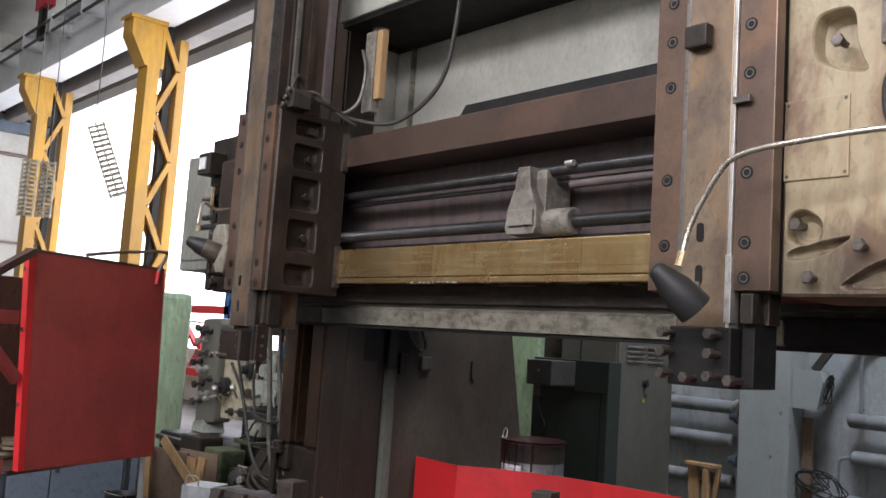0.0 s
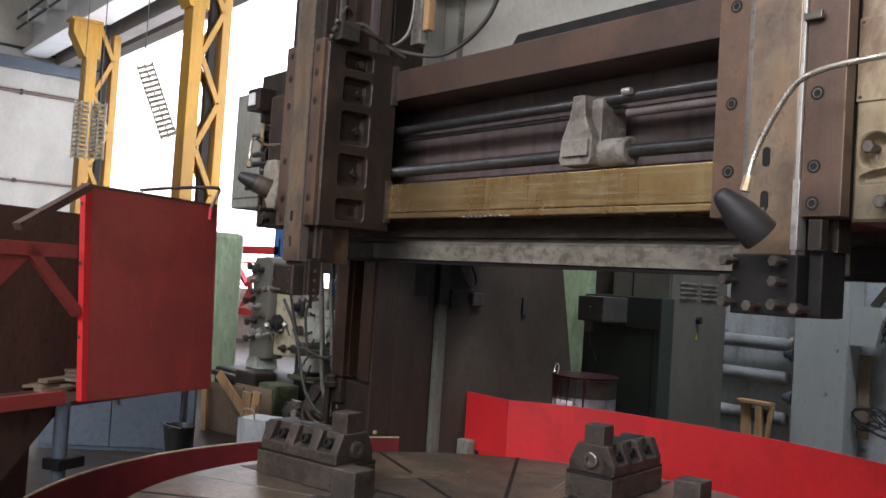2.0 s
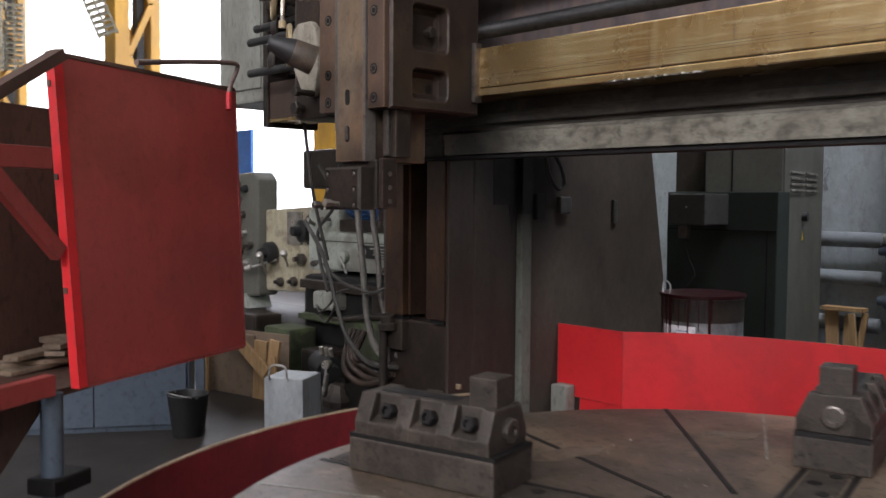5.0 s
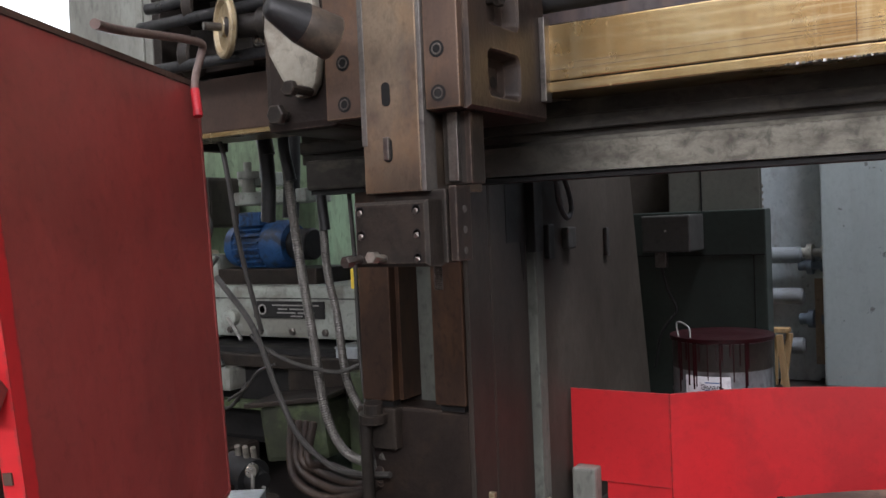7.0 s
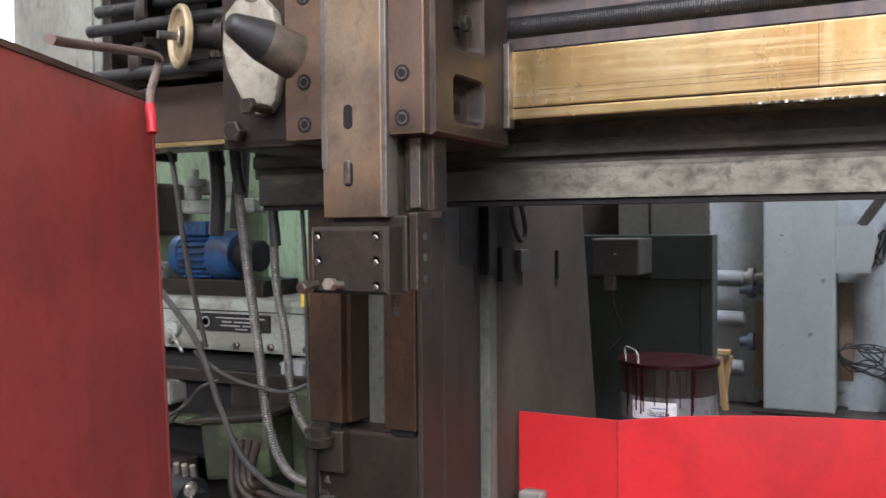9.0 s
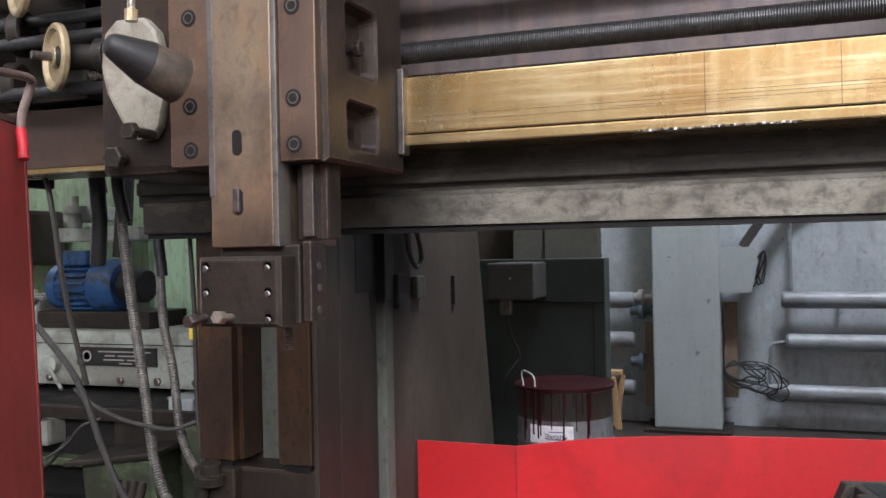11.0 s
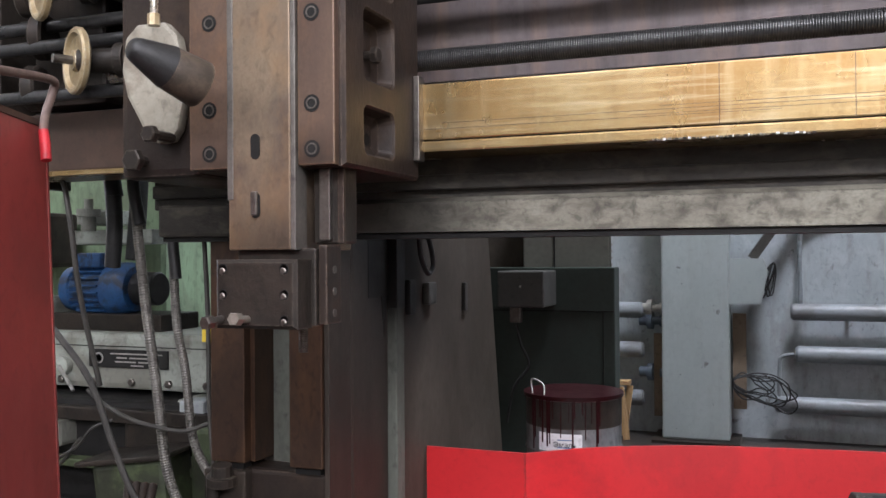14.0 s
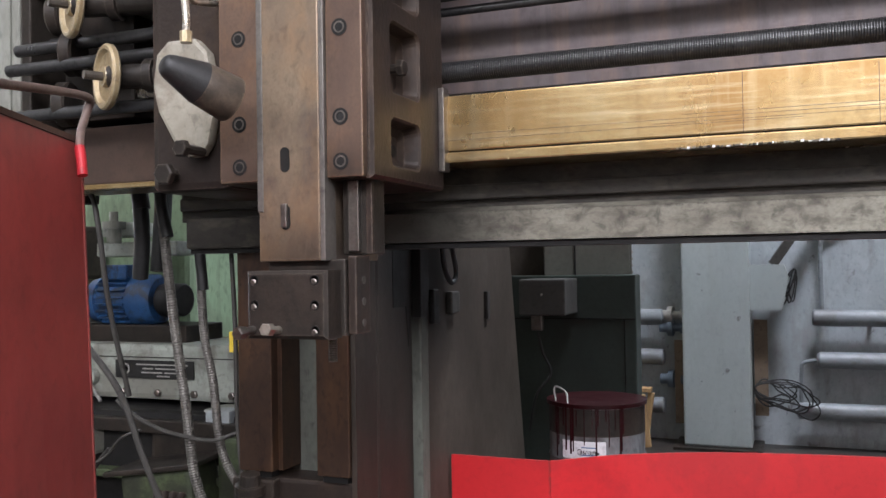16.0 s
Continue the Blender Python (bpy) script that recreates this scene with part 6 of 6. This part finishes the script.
post = part("pendant_post", bevelled(prism([(-5.26, 0.5), (-4.76, 0.55), (-4.76, 1.8), (-4.86, 1.88), (-5.24, 1.86), (-5.28, 1.75)], 0.25, Matrix(((1, 0, 0, 0), (0, 0, 1, 2.3), (0, 1, 0, 0), (0, 0, 0, 1)))), 0.03), "olive", mach, "grey post with control knobs")
part("post_foot", prism([(-5.5, 0.0), (-4.95, 0.0), (-4.9, 0.3), (-5.0, 0.56), (-5.25, 0.52), (-5.3, 0.25)], 0.3, Matrix(((1, 0, 0, 0), (0, 0, 1, 2.28), (0, 1, 0, 0), (0, 0, 0, 1)))), "cover", mach)
for k, (x, z) in enumerate(((-5.15, 1.75), (-5.0, 1.7), (-5.12, 1.58), (-5.05, 1.42), (-5.2, 1.3), (-5.02, 1.22), (-4.9, 1.1), (-5.1, 1.02), (-4.95, 0.9), (-5.12, 0.8))):
    part("post_knob", lathe_turned([(0, 0.045), (0.05, 0.04), (0.06, 0.02), (0.11, 0.02), (0.11, 0.05), (0.15, 0.045)], (x, 2.3, z), (x + 0.05 * (-1) ** k, 1.4, z - 0.1), 12), ("bolt", "rubber", "steel")[k % 3], post, "", True)
part("dark_head", box(-4.3, -3.6, 2.55, 2.9, 1.7, 2.1, 0.03), "iron", mach)
for k in range(14):
    rng = random.Random(40 + k)
    x, y = rng.uniform(-4.6, -1.9), rng.uniform(1.2, 1.75)
    r = rng.uniform(0.05, 0.13)
    solid("scrap_part", lathe_turned([(0, r), (r * 0.5, r * 1.05), (r, r * 0.7), (r * 1.6, r * 0.5)], (x, y, 0.0), (x + 0.1, y + 0.05, 1), rng.choice((6, 8, 14))), rng.choice(("iron", "grey", "jaw", "green")), "oily scrap machine part lying on the floor", "scrap", "scrap parts on the floor")

apron = part("apron", box(-3.7, -3.2, 2.2, 2.6, 0.9, 1.5, 0.03), "cover", mach)
for k, (x, z) in enumerate(((-3.6, 1.35), (-3.45, 1.2), (-3.35, 1.4), (-3.5, 1.0))):
    part("apron_lever", lathe_turned([(0, 0.02), (0.1, 0.015), (0.11, 0.03), (0.15, 0.03)], (x, 2.2, z), (x + 0.3, 1.6, z + 0.2 - 0.1 * k), 10), "bolt", apron, "", True)
for x, y, z, w, h, mat in ((-2.9, 1.55, 0.0, 0.35, 0.3, "iron"), (-2.3, 1.85, 0.6, 0.5, 0.2, "iron"), (-3.4, 1.5, 0.0, 0.4, 0.45, "dirtygreen"), (-1.75, 1.75, 0.0, 0.25, 0.8, "dirtygreen"),
                           (-3.0, 1.75, 0.62, 0.3, 0.16, "grey"), (-2.0, 1.95, 0.78, 0.2, 0.14, "cover"), (-4.2, 1.6, 0.0, 0.5, 0.5, "iron"), (-1.7, 2.2, 0.8, 0.16, 0.4, "wall")):
    part("gear_housing", box(x, x + w, y, y + 0.3, z, z + h, 0.03), mat, mach)
for k in range(5):
    x = -3.0 + 0.28 * k
    part("bolt_head", lathe_turned([(0, 0.025), (0.02, 0.025), (0.024, 0.018)], (x, 2.1, 0.98), (x, 1.5, 0.98), 6), "bolt", mach)
for pts, r in (([(-3.1, 2.0, 0.95), (-3.0, 1.8, 0.7), (-2.6, 1.6, 0.55), (-2.3, 1.5, 0.75)], 0.012), ([(-2.9, 1.9, 1.5), (-3.05, 1.85, 1.3), (-2.95, 1.8, 1.05), (-2.7, 1.7, 0.8)], 0.016), ([(-3.1, 1.9, 1.9), (-2.9, 1.85, 1.72), (-3.0, 1.85, 1.5)], 0.016)):
    part("oil_pipe", tube(pts, r, 8), "hosedark", mach, "", True)
for x, w, z in ((-3.3, 0.7, 1.86), (-3.25, 0.3, 2.0)):
    part("valve_block", box(x, x + w, 2.5, 2.8, z, z + 0.1, 0.015), "cover", mach)
part("pipe_down", tube([(-2.75, 2.6, 3.0), (-2.75, 2.55, 2.2), (-2.75, 2.5, 1.75)], 0.06, 12), "rubber", mach, "black hose", True)
part("valve", lathe_turned([(0, 0.05), (0.1, 0.05), (0.1, 0.08), (0.15, 0.08), (0.15, 0.03), (0.22, 0.03)], (-3.05, 2.4, 1.95), (-3.05, 2.4, 2.5), 14), "grey", mach, "", True)

gbox = thing("green_cabinet", "tall pale green cabinet with rounded top", "cabinet", (-6.6, 2.1, 0), turn=-25)
part("body", box(-0.55, 0.3, 0, 0.6, 0.0, 2.2, 0.08), "green", gbox)
part("edge", box(0.25, 0.31, -0.02, 0.02, 0.05, 2.1, 0.008), "grey", gbox)
cup = thing("tool_cupboard", "blue-grey steel cupboard with two doors and a bolt", "cupboard", (-2.4, -0.46, 0), turn=58)
part("body", box(-0.62, 0.62, 0.0, 0.5, 0.0, 0.95, 0.006), "bluegrey", cup)
for x0, x1 in ((-0.6, -0.004), (0.004, 0.6)):
    part("door", box(x0, x1, -0.018, 0.0, 0.04, 0.92, 0.004), "bluegrey", cup)
part("latch", box(-0.1, 0.12, -0.04, -0.018, 0.5, 0.53, 0.004), "bolt", cup)
part("latch_knob", rod((0.04, -0.018, 0.45), (0.04, -0.06, 0.45), 0.02, 10), "bolt", cup)
part("side_post", box(0.66, 0.72, -0.02, 0.1, 0, 0.95, 0.004), "bluegrey", cup)
light_box = thing("grey_bin", "pale grey sheet metal bin with a wire handle", "bin", (-1.62, 0.62, 0), turn=30)
part("body", box(-0.16, 0.13, -0.14, 0.16, 0, 0.37, 0.008), "wall", light_box)
part("handle", tube([(-0.12, -0.15, 0.36), (-0.1, -0.15, 0.45), (0.0, -0.15, 0.45), (0.02, -0.15, 0.36)], 0.008, 6), "steel", light_box)
bucket = thing("bucket", "black oily bucket with a wire handle on the floor", "bucket", (-1.93, -0.02, 0))
part("pail", lathe_turned([(0, 0.001), (0, 0.1), (0.27, 0.135), (0.28, 0.14), (0.285, 0.135), (0.27, 0.128), (0.02, 0.095), (0.02, 0.001)], (0, 0, 0), (0, 0, 1), 28), "rubber", bucket, "", True)
part("wire_handle", tube([(-0.135, 0, 0.27), (-0.11, -0.09, 0.29), (0, -0.135, 0.3), (0.11, -0.09, 0.29), (0.135, 0, 0.27)], 0.004, 6), "steel", bucket, "bright wire handle", True)
carton = thing("broken_crate", "broken pine crate with split boards standing on end", "crate", (-2.75, 0.9, 0), turn=14)
# darker board colour carries the shade on the crate's left side
part("side", box(-0.42, 0.12, 0.0, 0.02, 0, 0.5, 0.003), "cardboard", carton, "shaded brown board side")
part("back", box(-0.42, 0.16, 0.36, 0.38, 0, 0.46, 0.003), "cardboard", carton)
for k, (x, w, h, t) in enumerate(((0.12, 0.13, 0.47, 3), (0.25, 0.1, 0.5, 9), (0.36, 0.07, 0.36, -6), (-0.4, 0.08, 0.56, -3))):
    part("board", box(x, x + w, -0.02 * k - 0.025, -0.02 * k, 0, h, 0.003, pose(x, 0, 0, 0, t, 0) @ pose(-x, 0, 0)), "wood", carton)
part("lid_board", box(-0.05, 0.05, -0.14, -0.115, 0.0, 0.62, 0.003, pose(-0.12, 0, 0.62, 0, 128, 0)), "wood", carton)

far_gate = thing("far_gate", "white gate with red bars seen far off", "gate")
for x in (-14.6, -11.9):
    part("post", box(x, x + 0.08, 6.24, 6.32, 0.0, 2.4, 0.01), "white", far_gate)
for z0, z1 in ((2.04, 2.22), (1.82, 1.86), (0.62, 0.78)):
    part("bar", box(-14.6, -11.9, 6.24, 6.3, z0, z1), "gate", far_gate)
for xa, za, xb, zb in ((-14.0, 1.82, -13.3, 1.3), (-13.3, 1.3, -12.6, 1.82)):
    part("brace", box(-0.06, 0.06, -0.04, 0.04, 0, 0.87, 0, along((xa, 6.27, za), (xb, 6.27, zb))), "gate", far_gate)
part("red_flag", prism([(-13.6, 0.8), (-13.0, 0.95), (-13.1, 1.45)], 0.03, Matrix(((1, 0, 0, 0), (0, 0, 1, 6.25), (0, 1, 0, 0), (0, 0, 0, 1)))), "gate", far_gate)
part("blue_panel", box(-12.1, -11.3, 6.24, 6.3, 1.95, 2.9), "gateblue", far_gate)
green_pier = solid("wall_pier", box(-3.5, -2.85, 6.25, WALL_Y, 0, 9, 0.02), "green", "pale green painted pier at the wall", "pier")
